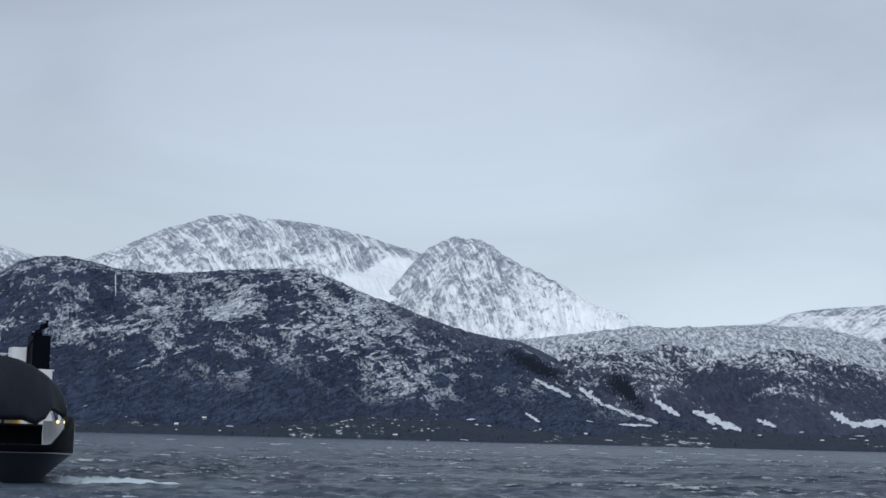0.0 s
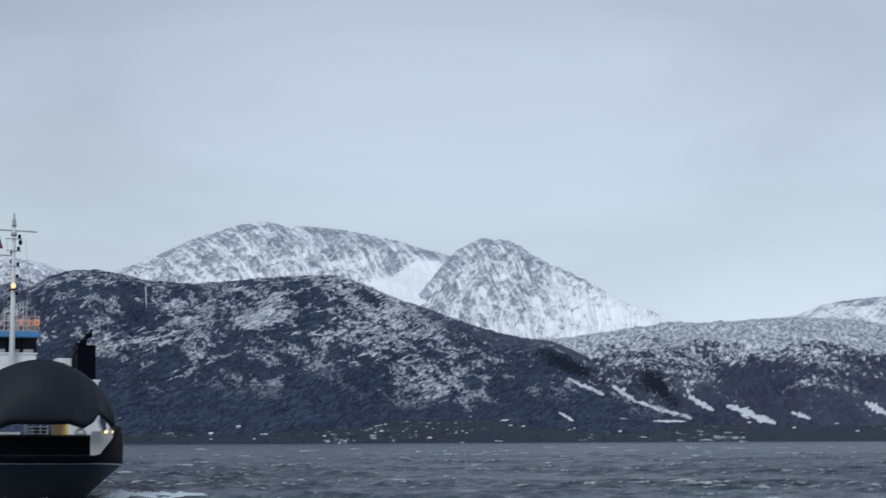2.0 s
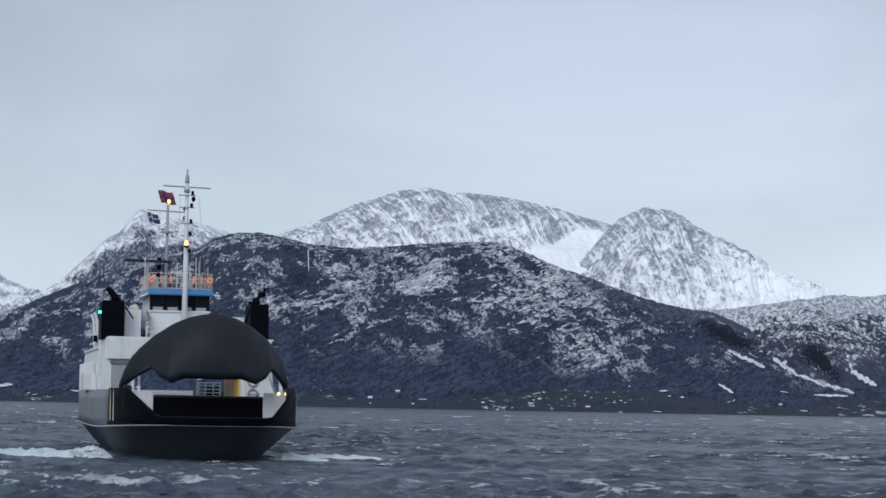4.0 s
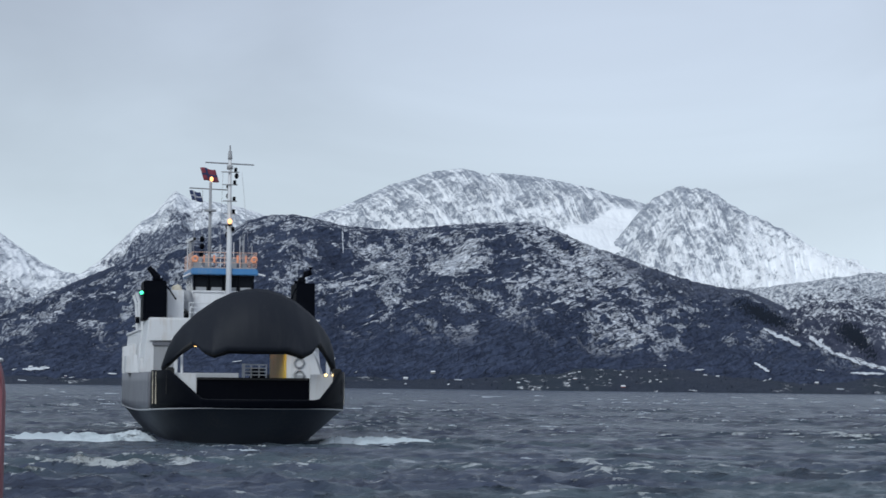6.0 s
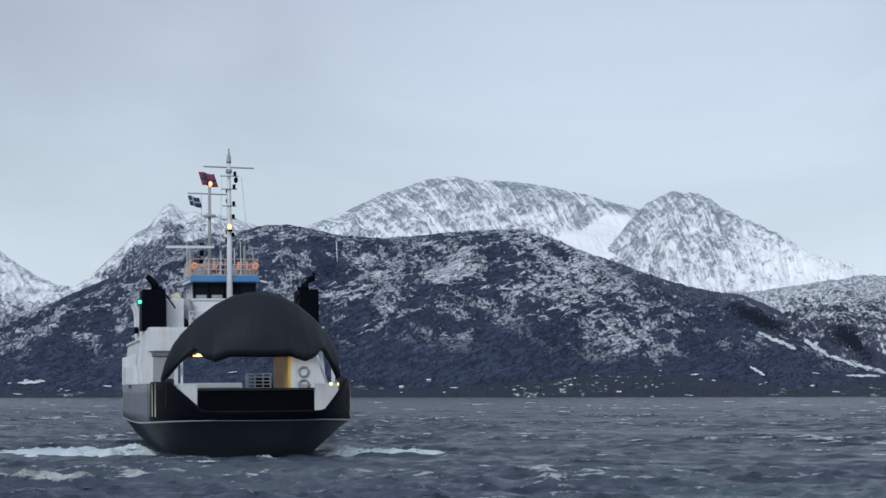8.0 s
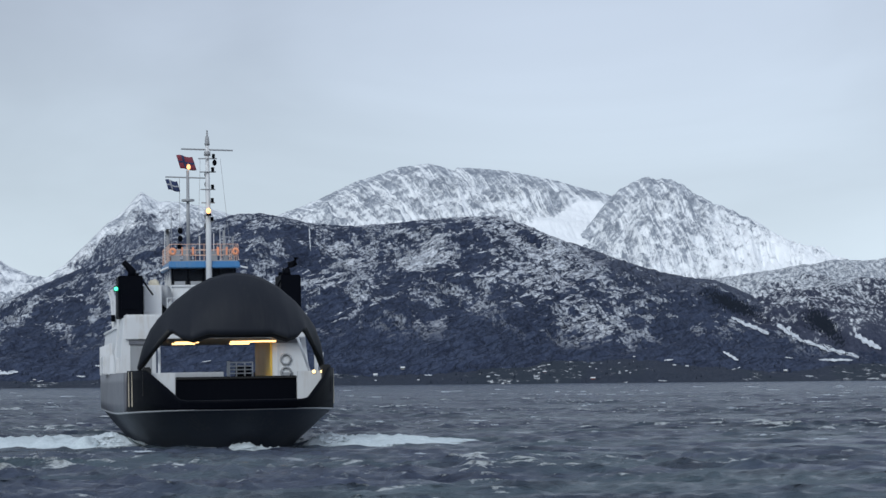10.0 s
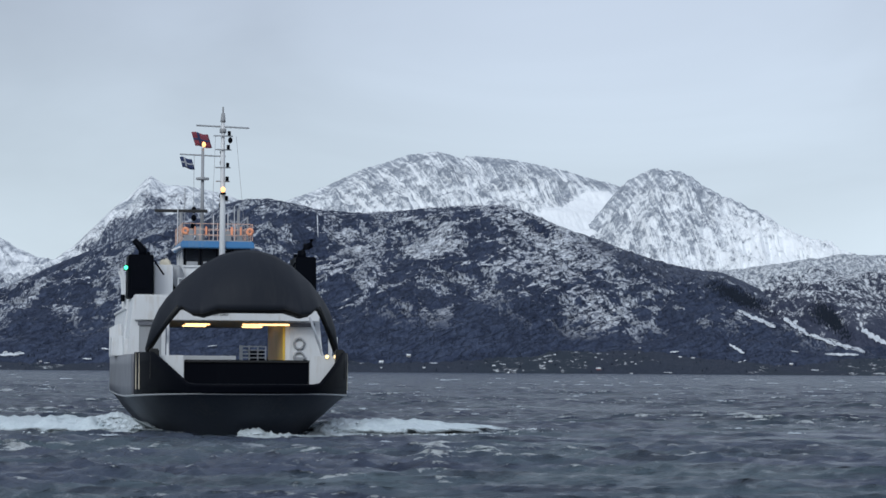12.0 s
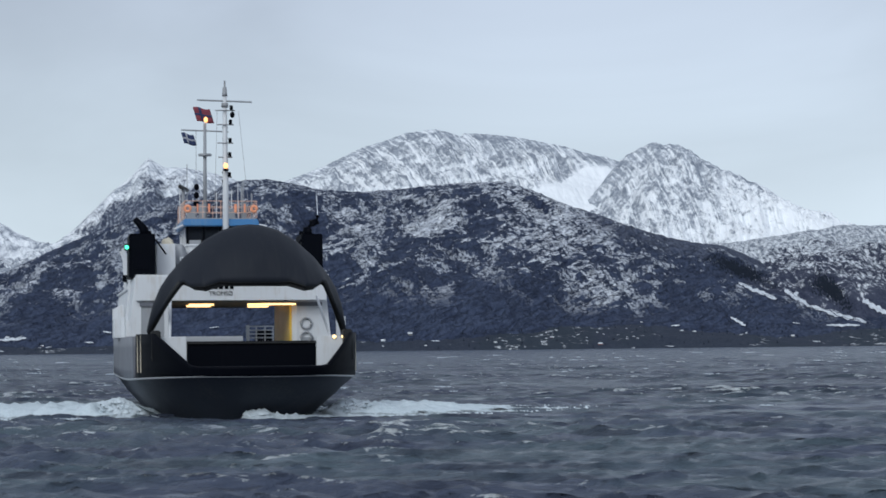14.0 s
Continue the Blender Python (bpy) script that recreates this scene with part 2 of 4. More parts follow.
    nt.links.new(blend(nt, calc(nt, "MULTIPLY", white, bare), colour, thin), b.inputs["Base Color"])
    bump(nt, b, weigh(nt, (lumps, 1.0), (cracks, -0.5), (dust, 0.4)), 0.9, 9.0)
    return m


def shelf_material():
    """Frosted birch wood: pale and speckled above, thinning to dark wood in lobes below."""
    m, nt, b = material("frosted_birch_wood", 0.9, 0.0, 0.15)
    ob = coords(nt)
    u, v, w = split(nt, coords(nt, "UV"))
    region = noise_tex(nt, mapped(nt, ob, (1, 0.5, 1.0), (0, -0.6, 0)), 0.007, 4.0, 0.6, 0.6)
    trunk = noise_tex(nt, mapped(nt, ob, (1, 0.4, 0.34)), 0.17, 6.0, 0.74, 0.3)
    rows = noise_tex(nt, mapped(nt, ob, (0.35, 0.3, 1.4)), 0.05, 5.0, 0.66, 0.5)
    frost = step(nt, weigh(nt, (trunk, 1.0), (rows, 0.45), (region, 0.9), (calc(nt, "SUBTRACT", v, 0.5), 0.75)), 1.04, 1.22)
    dark = blend(nt, step(nt, trunk, 0.36, 0.64), (0.030, 0.037, 0.065), (0.066, 0.075, 0.115))
    dark = blend(nt, calc(nt, "MULTIPLY", step(nt, region, 0.5, 0.62), 0.5), dark, (0.085, 0.095, 0.135))
    pale = blend(nt, step(nt, trunk, 0.40, 0.62), (0.20, 0.225, 0.27), (0.78, 0.80, 0.83))
    nt.links.new(blend(nt, frost, dark, pale), b.inputs["Base Color"])
    bump(nt, b, trunk, 0.8, 6.0)
    return m


CIRQUE = (0.56, 0.029, 12.6)  # the bowl between the two summits: slope share of its brink at a bearing, and how it climbs
SNOW_FACE = alpine_material("snow_and_rock_face", 330.0, 0.048, -0.05, 0.66, 0.10, 1.0, 0.25, 0.30, cirque=CIRQUE, patch=0.022)
SNOW_PEAK = alpine_material("snow_and_rock_peak", 360.0, 0.045, -0.07, 0.635, 0.10, 0.95, 0.8, 0.24, gentle=(0.10, 0.16, 0.26), patch=0.028)
SNOW_FIELD = alpine_material("wind_packed_snow", 220.0, -0.10, 0.05, 0.66, 0.12, 0.7, 0.4, 0.10, low=(0.45, (0.052, 0.064, 0.102)))
SNOW_HORN = alpine_material("snow_and_rock_horn", 260.0, 0.10, -0.10, 0.66, 0.12, 0.7, 0.4, 0.20, low=(0.74, (0.045, 0.056, 0.092)))
HILL_SLOPE, SHELF_SLOPE = hill_material(), shelf_material()
LOW_SHORE = slope_material("dark_shore_scrub", 40.0, (0.026, 0.035, 0.058), (0.045, 0.056, 0.082), 1.05, 0.06, (0.11, 0.5), (0.2, 0.5, 1.05), trees=(0.031, 0.043, 0.062))


def water_material():
    m, nt, b = material("wind_chopped_sea", 0.22, 0.0, 0.37)
    c = coords(nt)
    x, y, z = split(nt, c)
    b.inputs["IOR"].default_value = 1.333
    # gloss drops with distance, to dim the far sheen
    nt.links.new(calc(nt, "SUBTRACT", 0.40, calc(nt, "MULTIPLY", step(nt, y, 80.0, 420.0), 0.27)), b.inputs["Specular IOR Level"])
    fleck = noise_tex(nt, mapped(nt, c, (0.45, 0.8, 1.0)), 1.2, 6.0, 0.68, 0.4)
    spray = noise_tex(nt, mapped(nt, c, (0.8, 1.0, 1.0)), 4.0, 4.0, 0.7)
    gust = noise_tex(nt, mapped(nt, c, (0.02, 0.035, 0.0)), 1.0, 3.0, 0.5)
    rise = weigh(nt, (z, 0.8), (calc(nt, "SUBTRACT", fleck, 0.5), 1.4), (calc(nt, "SUBTRACT", gust, 0.5), 0.55))
    foam = calc(nt, "MULTIPLY", step(nt, rise, 0.30, 0.40), step(nt, spray, 0.28, 0.52))
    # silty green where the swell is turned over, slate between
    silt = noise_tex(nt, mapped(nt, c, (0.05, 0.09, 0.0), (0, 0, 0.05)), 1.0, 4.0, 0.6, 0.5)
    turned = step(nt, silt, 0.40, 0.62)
    # brightness of near and far reflections is put into the colour by distance
    near_tone = blend(nt, turned, (0.102, 0.124, 0.188), (0.126, 0.172, 0.208))
    deep = blend(nt, step(nt, y, 60.0, 230.0), near_tone, blend(nt, turned, (0.046, 0.057, 0.098), (0.058, 0.082, 0.108)))
    # dark dashes put the shade of wave troughs into the colour
    trough_shade = noise_tex(nt, mapped(nt, c, (0.11, 0.42, 0.0), (0, 0, 0.04)), 1.0, 6.0, 0.70, 0.5)
    deep = blend(nt, calc(nt, "MULTIPLY", step(nt, trough_shade, 0.50, 0.64), 0.6), deep, (0.024, 0.031, 0.056))
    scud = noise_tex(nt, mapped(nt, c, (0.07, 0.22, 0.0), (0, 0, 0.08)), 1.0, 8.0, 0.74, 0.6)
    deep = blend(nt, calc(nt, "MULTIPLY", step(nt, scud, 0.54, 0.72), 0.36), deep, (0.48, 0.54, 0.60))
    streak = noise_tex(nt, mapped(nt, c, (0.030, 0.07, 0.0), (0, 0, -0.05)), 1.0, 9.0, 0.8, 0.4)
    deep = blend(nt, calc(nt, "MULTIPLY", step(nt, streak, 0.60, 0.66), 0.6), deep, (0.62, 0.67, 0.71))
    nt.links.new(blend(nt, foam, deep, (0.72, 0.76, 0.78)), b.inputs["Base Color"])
    nt.links.new(calc(nt, "ADD", calc(nt, "MULTIPLY", foam, 0.4), 0.24), b.inputs["Roughness"])
    chop = noise_tex(nt, mapped(nt, c, (0.55, 1.35, 1.0), (0, 0, 0.1)), 0.8, 9.0, 0.68, 0.3)
    bump(nt, b, chop, 1.0, 1.2)
    return m


def foam_material():
    m, nt, b = material("churned_white_foam", 0.7, 0.0, 0.3)
    c = coords(nt)
    u, v, w = split(nt, coords(nt, "UV"))
    lace = noise_tex(nt, mapped(nt, c, (0.55, 0.5, 1.0)), 1.3, 7.0, 0.75, 1.0)
    fine = noise_tex(nt, c, 5.0, 4.0, 0.6)
    nt.links.new(blend(nt, fine, (0.40, 0.49, 0.53), (0.74, 0.79, 0.82)), b.inputs["Base Color"])
    nt.links.new(step(nt, calc(nt, "ADD", lace, calc(nt, "MULTIPLY", calc(nt, "SUBTRACT", u, 0.66), 0.66)), 0.30, 0.62), b.inputs["Alpha"])
    bump(nt, b, fine, 0.6, 0.1)
    return m


WATER, FOAM = water_material(), foam_material()
FLECK = painted("white_foam_clots", (0.62, 0.68, 0.72), 0.6, (0.30, 0.40, 0.45), 0.8, 2.0, 0.3)
CREST_FOAM = painted("thin_grey_foam", (0.44, 0.49, 0.54), 0.6, (0.22, 0.28, 0.33), 0.8, 2.0, 0.3)
BLACK = painted("black_hull_paint", (0.0020, 0.0028, 0.0055), 0.55, (0.006, 0.007, 0.010), 0.35, spec=0.04)
# light thrown up by sea and foam is put into this paler colour
BOTTOM = painted("sea_lit_bottom_paint", (0.042, 0.050, 0.066), 0.62, (0.075, 0.078, 0.084), 0.5, spec=0.2)
VISOR_GREY = painted("charcoal_visor_paint", (0.0125, 0.015, 0.022), 0.60, (0.028, 0.030, 0.034), 0.3, spec=0.20)
GREY = painted("grey_side_plating", (0.13, 0.135, 0.16), 0.45, (0.2, 0.19, 0.18), 0.4)
WHITE = painted("white_ship_paint", (0.64, 0.65, 0.67), 0.4, (0.42, 0.36, 0.3), 0.3)
CREAM = painted("worn_cream_paint", (0.55, 0.50, 0.40), 0.5, (0.25, 0.2, 0.15), 0.4)
BLUE = painted("blue_roof_paint", (0.03, 0.16, 0.36), 0.4, (0.2, 0.25, 0.3), 0.2)
ORANGE = painted("orange_rail_paint", (0.90, 0.36, 0.20), 0.45, (0.3, 0.15, 0.1), 0.2)
# warm lamp glow on the pale rails is put into this colour
PEACH = painted("lamp_lit_rail_paint", (0.74, 0.47, 0.36), 0.5, (0.5, 0.45, 0.4), 0.4)
YELLOW = painted("yellow_pillar_paint", (0.70, 0.45, 0.06), 0.45, (0.3, 0.2, 0.1), 0.3)
STEEL = painted("weathered_grey_steel", (0.30, 0.31, 0.33), 0.45, (0.2, 0.16, 0.13), 0.3)
DECK = painted("dark_green_deck_paint", (0.04, 0.06, 0.055), 0.6, (0.1, 0.09, 0.08), 0.4)
RUBBER = painted("black_seal_rubber", (0.005, 0.005, 0.006), 0.6, (0.012, 0.012, 0.012), 0.2)
RED = painted("faded_red_paint", (0.20, 0.058, 0.072), 0.6, (0.30, 0.22, 0.24), 0.5, 6.0)
DARK_RED = painted("dark_red_paint", (0.080, 0.012, 0.019), 0.6, (0.05, 0.02, 0.02), 0.4, 6.0)
FLAG_RED = painted("red_flag_cloth", (0.19, 0.035, 0.055), 0.8, (0.3, 0.05, 0.05), 0.2)
FLAG_WHITE = painted("white_flag_cloth", (0.36, 0.37, 0.41), 0.8, (0.5, 0.5, 0.5), 0.2)
FLAG_BLUE = painted("navy_flag_cloth", (0.02, 0.035, 0.10), 0.8, (0.05, 0.05, 0.1), 0.2)
AMBER_LAMP = glow("amber_lamp_glass", (1.0, 0.46, 0.17), 2.2)
DECK_LAMP = glow("sodium_lamp_tube", (1.0, 0.62, 0.26), 2.6)
HEAD_LAMP = glow("warm_head_lamp", (1.0, 0.70, 0.32), 2.2)
GREEN_LAMP = glow("green_lamp_glass", (0.08, 1.0, 0.5), 1.6)
RED_LAMP = glow("red_lamp_glass", (1.0, 0.15, 0.1), 2.0)


def glass_material():
    m, nt, b = material("dark_wheelhouse_glass", 0.06, 0.0, 0.6)
    b.inputs["Base Color"].default_value = (0.012, 0.014, 0.018, 1)
    return m


GLASS = glass_material()
SNOW = slope_material("old_snow", 60.0, (0.42, 0.44, 0.48), (0.6, 0.61, 0.64), 0.62, 0.22, (0.08, 0.5))


# ---- mesh helpers ----
def fade(t):
    return t * t * t * (t * (t * 6 - 15) + 10)


def perlin(x, y, seed):
    """Gradient noise over arrays, about -1 to 1."""
    rng = np.random.RandomState(seed)
    perm = rng.permutation(512)
    ang = rng.rand(512) * 2 * np.pi
    xi, yi = np.floor(x).astype(np.int64), np.floor(y).astype(np.int64)
    xf, yf = x - xi, y - yi

    def grad(ix, iy, dx, dy):
        h = ang[perm[(perm[ix % 512] + iy) % 512]]
        return np.cos(h) * dx + np.sin(h) * dy

    u, v = fade(xf), fade(yf)
    a = grad(xi, yi, xf, yf) * (1 - u) + grad(xi + 1, yi, xf - 1, yf) * u
    b = grad(xi, yi + 1, xf, yf - 1) * (1 - u) + grad(xi + 1, yi + 1, xf - 1, yf - 1) * u
    return (a * (1 - v) + b * v) * 1.45


def fbm(x, y, octaves, seed, ridged=False):
    total, amp, norm = np.zeros_like(x), 1.0, 0.0
    for k in range(octaves):
        n = perlin(x * 2 ** k + 17.3 * k, y * 2 ** k - 9.1 * k, seed + k)
        total += amp * ((1 - 2 * np.abs(n)) if ridged else n)
        norm += amp
        amp *= 0.52
    return total / norm


def grid_mesh(name, co, mat, uv=None, smooth=True, wrap=False):
    """One sheet from an array of rows x columns x 3."""
    rows, cols = co.shape[:2]
    idx = np.arange(rows * cols).reshape(rows, cols)
    if wrap:
        idx = np.concatenate([idx, idx[:, :1]], axis=1)
    q = np.stack([idx[:-1, :-1], idx[:-1, 1:], idx[1:, 1:], idx[1:, :-1]], axis=-1).reshape(-1, 4)
    me = bpy.data.meshes.new(name)
    me.vertices.add(rows * cols)
    me.vertices.foreach_set("co", co.reshape(-1).astype(np.float32))
    me.loops.add(q.size)
    me.loops.foreach_set("vertex_index", q.reshape(-1).astype(np.int32))
    me.polygons.add(len(q))
    me.polygons.foreach_set("loop_start", np.arange(0, q.size, 4, dtype=np.int32))
    if uv is not None:
        layer = me.uv_layers.new(name="UVMap")
        layer.data.foreach_set("uv", uv.reshape(-1, 2)[q.reshape(-1)].reshape(-1).astype(np.float32))
    me.update(calc_edges=True)
    me.polygons.foreach_set("use_smooth", np.full(len(q), smooth))
    me.materials.append(mat)
    return new(name, me)


# ---- sea: one sheet to the horizon all round ----
def sea_height(x, y, spacing, rng):
    """Short steep chop from the side, fading out where the sheet is too coarse to carry it."""
    z, dx, dy = np.zeros_like(x), np.zeros_like(x), np.zeros_like(x)
    for k in range(64):
        wl = 0.6 * 11.0 ** rng.rand()
        ang = radians(rng.normal(256, 28))
        kx, ky = 2 * np.pi / wl * math.cos(ang), 2 * np.pi / wl * math.sin(ang)
        amp = 0.0165 * wl ** 0.58 * (0.5 + rng.rand()) * np.clip(wl / (1.7 * spacing) - 0.7, 0, 1)
        ph = kx * x + ky * y + rng.rand() * 6.283
        z += amp * np.cos(ph)
        dx -= amp * math.cos(ang) * np.sin(ph)
        dy -= amp * math.sin(ang) * np.sin(ph)
    return z, dx, dy


def build_sea():
    rng = np.random.RandomState(4)
    fine = np.linspace(-0.36, 0.36, 470)
    rest = np.linspace(0.36, 2 * np.pi - 0.36, 60)[1:-1]
    ang = np.concatenate([fine, rest])
    near = np.geomspace(1.5, 44, 40)[:-1]
    r = np.concatenate([near, np.geomspace(44, 4900, 1050)])
    R, A = np.meshgrid(r, ang, indexing="ij")
    x, y = R * np.sin(A), R * np.cos(A)
    coarse = np.where(np.abs(A) <= 0.36, 0.0, 50.0)
    spacing = np.maximum(R * 0.0034, 0.05) + coarse
    swell = 0.78 + 0.6 * perlin(x / 40, y / 40, 77)
    z, dx, dy = sea_height(x, y, spacing, rng)
    co = np.stack([x + 1.1 * dx, y + 1.1 * dy, z * swell], axis=-1)
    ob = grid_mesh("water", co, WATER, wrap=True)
    return tagged(ob, "dark slate sea with wind chop and whitecaps", "sea", kind="structure")


sea = build_sea()


# ---- land: ranges one behind the other, each with its crest line ----
DIP = 0.0008  # the crest tangents below are taken from a line this much under eye level


def crest_line(points, a):
    return np.interp(a, [p[0] for p in points], [p[1] for p in points])


def build_range(name, label, points, foot, crest, mat, rows, cols, shape=1.0, relief=30.0, gullies=0.0, gully_scale=120.0, shear=0.0, jag=0.0008, seed=1, foot_z=0.0, ledges=None, cirque=None):
    """A slope from its foot to its crest, with spurs and gullies, and a back that falls away. Crest points: bearing, rise (both as tangents)."""
    lo, hi = points[0][0], points[-1][0]
    a = np.linspace(lo, hi, cols)
    rise = crest_line(points, a) - DIP + jag * fbm(a * 260, a * 0 + 0.37 * seed, 5, seed + 40)
    s = np.concatenate([np.linspace(0, 1, rows), np.linspace(1, 1.35, 14)[1:]])
    S, A = np.meshgrid(s, a, indexing="ij")
    top = np.broadcast_to(rise * crest + EYE.z, S.shape)
    Y = foot + (crest - foot) * S
    Y = Y + min(60.0, (crest - foot) / 14) * perlin(A * 30, S * 2, seed + 3) * np.clip(S * 4, 0, 1) * np.clip((1 - S) * 4, 0, 1)
    X = A * Y
    up = np.clip(S, 0, 1) ** shape
    z = foot_z + (top - foot_z) * up
    window = np.clip(S * 5, 0, 1) * np.clip((1 - S) * 6, 0, 1)
    z = z + window * relief * fbm(X / 260, Y / 260, 6, seed + 7, ridged=True)
    if cirque:
        window = window * np.clip((S - np.minimum(0.84, cirque[0] + (A - cirque[1]) * cirque[2])) * 12 + 0.2, 0.05, 1)
    if gullies:
        z = z - window * gullies * np.abs(fbm((A + shear * S) * gully_scale, S * 3.0, 4, seed + 11))
    if ledges:
        tall, long, thick, lean = ledges
        p, q = X * math.cos(lean) + z * math.sin(lean), z * math.cos(lean) - X * math.sin(lean)
        warp = 0.6 * perlin(X / 90, z / 40, seed + 60)
        rock = fbm(p / long + warp, q / thick + warp, 4, seed + 15, ridged=True)
        rock = rock * np.clip(0.55 + 1.2 * perlin(X / 170, z / 70, seed + 19), 0.15, 1.2) * window
        z = z + tall * rock
        Y = Y - tall * rock
        X = A * Y
    back = np.clip(S - 1, 0, 1)
    z = z - back * (top * 1.2 + 40)
    uv = np.stack([A, np.clip(S, 0, 1)], axis=-1)
    ob = grid_mesh(name, np.stack([X, Y, z], axis=-1), mat, uv)
    return tagged(ob, label, "mountain", kind="structure")


build_range("mountain_far", "distant snow mountain with a pale ridge",
            ((-0.36, 0.062), (-0.31, 0.085), (-0.275, 0.082), (-0.2578, 0.0788), (-0.2468, 0.073), (-0.2358, 0.0651), (-0.2248, 0.058), (-0.2138, 0.0531), (-0.2, 0.0485), (-0.18, 0.04)),
            3700, 4750, SNOW_FIELD, 110, 260, 0.9, 35, 30, 90, 0.05, 0.0008, 3, 40)
build_range("mountain_left", "sharp snow peak with frosted lower slopes",
            ((-0.36, 0.012), (-0.30, 0.022), (-0.25, 0.036), (-0.2249, 0.0455), (-0.2069, 0.0519), (-0.1971, 0.0588), (-0.186, 0.0695), (-0.1776, 0.0776), (-0.1693, 0.0843),
             (-0.1606, 0.0934), (-0.1531, 0.0885), (-0.1422, 0.0881), (-0.1313, 0.086), (-0.1176, 0.082), (-0.09, 0.07)),
            3350, 4350, SNOW_HORN, 130, 380, 0.95, 40, 30, 100, -0.08, 0.0006, 5, 10)
build_range("mountain_plateau", "broad snow mountain with rock ribs under its rim",
            ((-0.13, 0.068), (-0.1013, 0.0789), (-0.0903, 0.0828), (-0.0794, 0.0868), (-0.0685, 0.0916), (-0.0575, 0.0969), (-0.0466, 0.1001), (-0.0356, 0.1038), (-0.022, 0.1055), (-0.0139, 0.1035),
             (-0.0095, 0.1015), (-0.0079, 0.1034), (0.0025, 0.1028), (0.0133, 0.1018), (0.0269, 0.0992), (0.0404, 0.0963), (0.0512, 0.0929), (0.0634, 0.09), (0.08, 0.083), (0.1, 0.07)),
            3900, 4780, SNOW_FACE, 180, 520, 0.9, 22, 45, 150, 0.048, 0.0007, 8, 120, cirque=CIRQUE)
build_range("mountain_peak", "steep rocky snow peak above the fjord",
            ((0.03, 0.045), (0.0482, 0.0676), (0.0565, 0.077), (0.0634, 0.0851), (0.0702, 0.0918), (0.0825, 0.0986), (0.0879, 0.0965), (0.0947, 0.0967), (0.1027, 0.0920), (0.1108, 0.0867),
             (0.1215, 0.0826), (0.1349, 0.0760), (0.1483, 0.0678), (0.1617, 0.0628), (0.1751, 0.058), (0.1832, 0.056), (0.1934, 0.0554), (0.22, 0.05)),
            3650, 4450, SNOW_PEAK, 180, 480, 0.92, 40, 50, 120, 0.04, 0.0015, 12, 90)
build_range("mountain_ridge", "low snow ridge beyond the birch shelf",
            ((0.15, 0.054), (0.1679, 0.0571), (0.179, 0.0564), (0.2096, 0.0576), (0.2348, 0.0602), (0.2418, 0.063), (0.246, 0.065), (0.2629, 0.068), (0.2798, 0.0696), (0.2991, 0.0712), (0.36, 0.075)),
            3800, 4600, SNOW_FIELD, 90, 360, 1.0, 20, 20, 90, 0.0, 0.0006, 14, 100)
build_range("birch_shelf", "shelf of frosted birch wood over dark lower slopes",
            ((0.09, 0.040), (0.1155, 0.0489), (0.1293, 0.0506), (0.1458, 0.053), (0.1569, 0.0548), (0.179, 0.0564), (0.1957, 0.0569), (0.218, 0.0586), (0.2348, 0.0594), (0.2516, 0.0588), (0.2684, 0.0578),
             (0.2797, 0.0552), (0.2988, 0.0499), (0.36, 0.035)),
            2700, 3600, SHELF_SLOPE, 170, 520, 0.75, 26, 22, 60, 0.05, 0.0006, 18, 6, (2.0, 30, 14, -0.3))
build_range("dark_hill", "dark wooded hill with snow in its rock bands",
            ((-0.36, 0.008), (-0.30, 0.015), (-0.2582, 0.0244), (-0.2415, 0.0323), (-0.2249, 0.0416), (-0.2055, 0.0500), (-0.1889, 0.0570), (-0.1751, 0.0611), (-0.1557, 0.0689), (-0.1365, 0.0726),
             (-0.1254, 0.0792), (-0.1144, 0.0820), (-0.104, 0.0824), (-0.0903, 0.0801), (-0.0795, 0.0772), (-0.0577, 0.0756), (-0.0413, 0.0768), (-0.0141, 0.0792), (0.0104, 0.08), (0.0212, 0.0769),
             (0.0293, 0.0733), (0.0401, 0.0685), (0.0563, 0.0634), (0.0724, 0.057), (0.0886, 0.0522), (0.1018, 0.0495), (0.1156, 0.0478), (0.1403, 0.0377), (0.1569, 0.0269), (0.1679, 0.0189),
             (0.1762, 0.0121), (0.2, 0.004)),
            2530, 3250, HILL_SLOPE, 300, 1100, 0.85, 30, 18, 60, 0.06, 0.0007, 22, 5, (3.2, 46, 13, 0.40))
build_range("shoreline", "low dark shore with scrub and snow patches",
            ((-0.36, 0.005), (-0.25, 0.0042), (-0.0939, 0.0045), (-0.0621, 0.0055), (-0.0221, 0.0051), (0.0046, 0.0088), (0.0315, 0.0107), (0.0748, 0.0111), (0.0993, 0.0091), (0.1404, 0.0064),
             (0.1817, 0.0067), (0.2233, 0.0062), (0.2791, 0.0067), (0.36, 0.006)),
            2440, 2640, LOW_SHORE, 60, 760, 0.6, 5, 3, 120, 0.0, 0.0012, 30, -3)


# ---- snow strips and houses along the far shore ----
def part(name, bm, mat, parent=None, label="", bevel=0.0, smooth=False):
    """Links a bmesh as one mesh object under a thing or a part."""
    if bevel:
        bmesh.ops.bevel(bm, geom=list(bm.edges), offset=bevel, segments=2, affect="EDGES", clamp_overlap=True)
    bmesh.ops.recalc_face_normals(bm, faces=list(bm.faces))
    me = bpy.data.meshes.new(name)
    bm.to_mesh(me)
    bm.free()
    me.materials.append(mat)
    if smooth:
        me.polygons.foreach_set("use_smooth", np.full(len(me.polygons), True))
    ob = new(name, me)
    if parent is not None:
        ob.parent = parent
    if label:
        tagged(ob, label)
    return ob


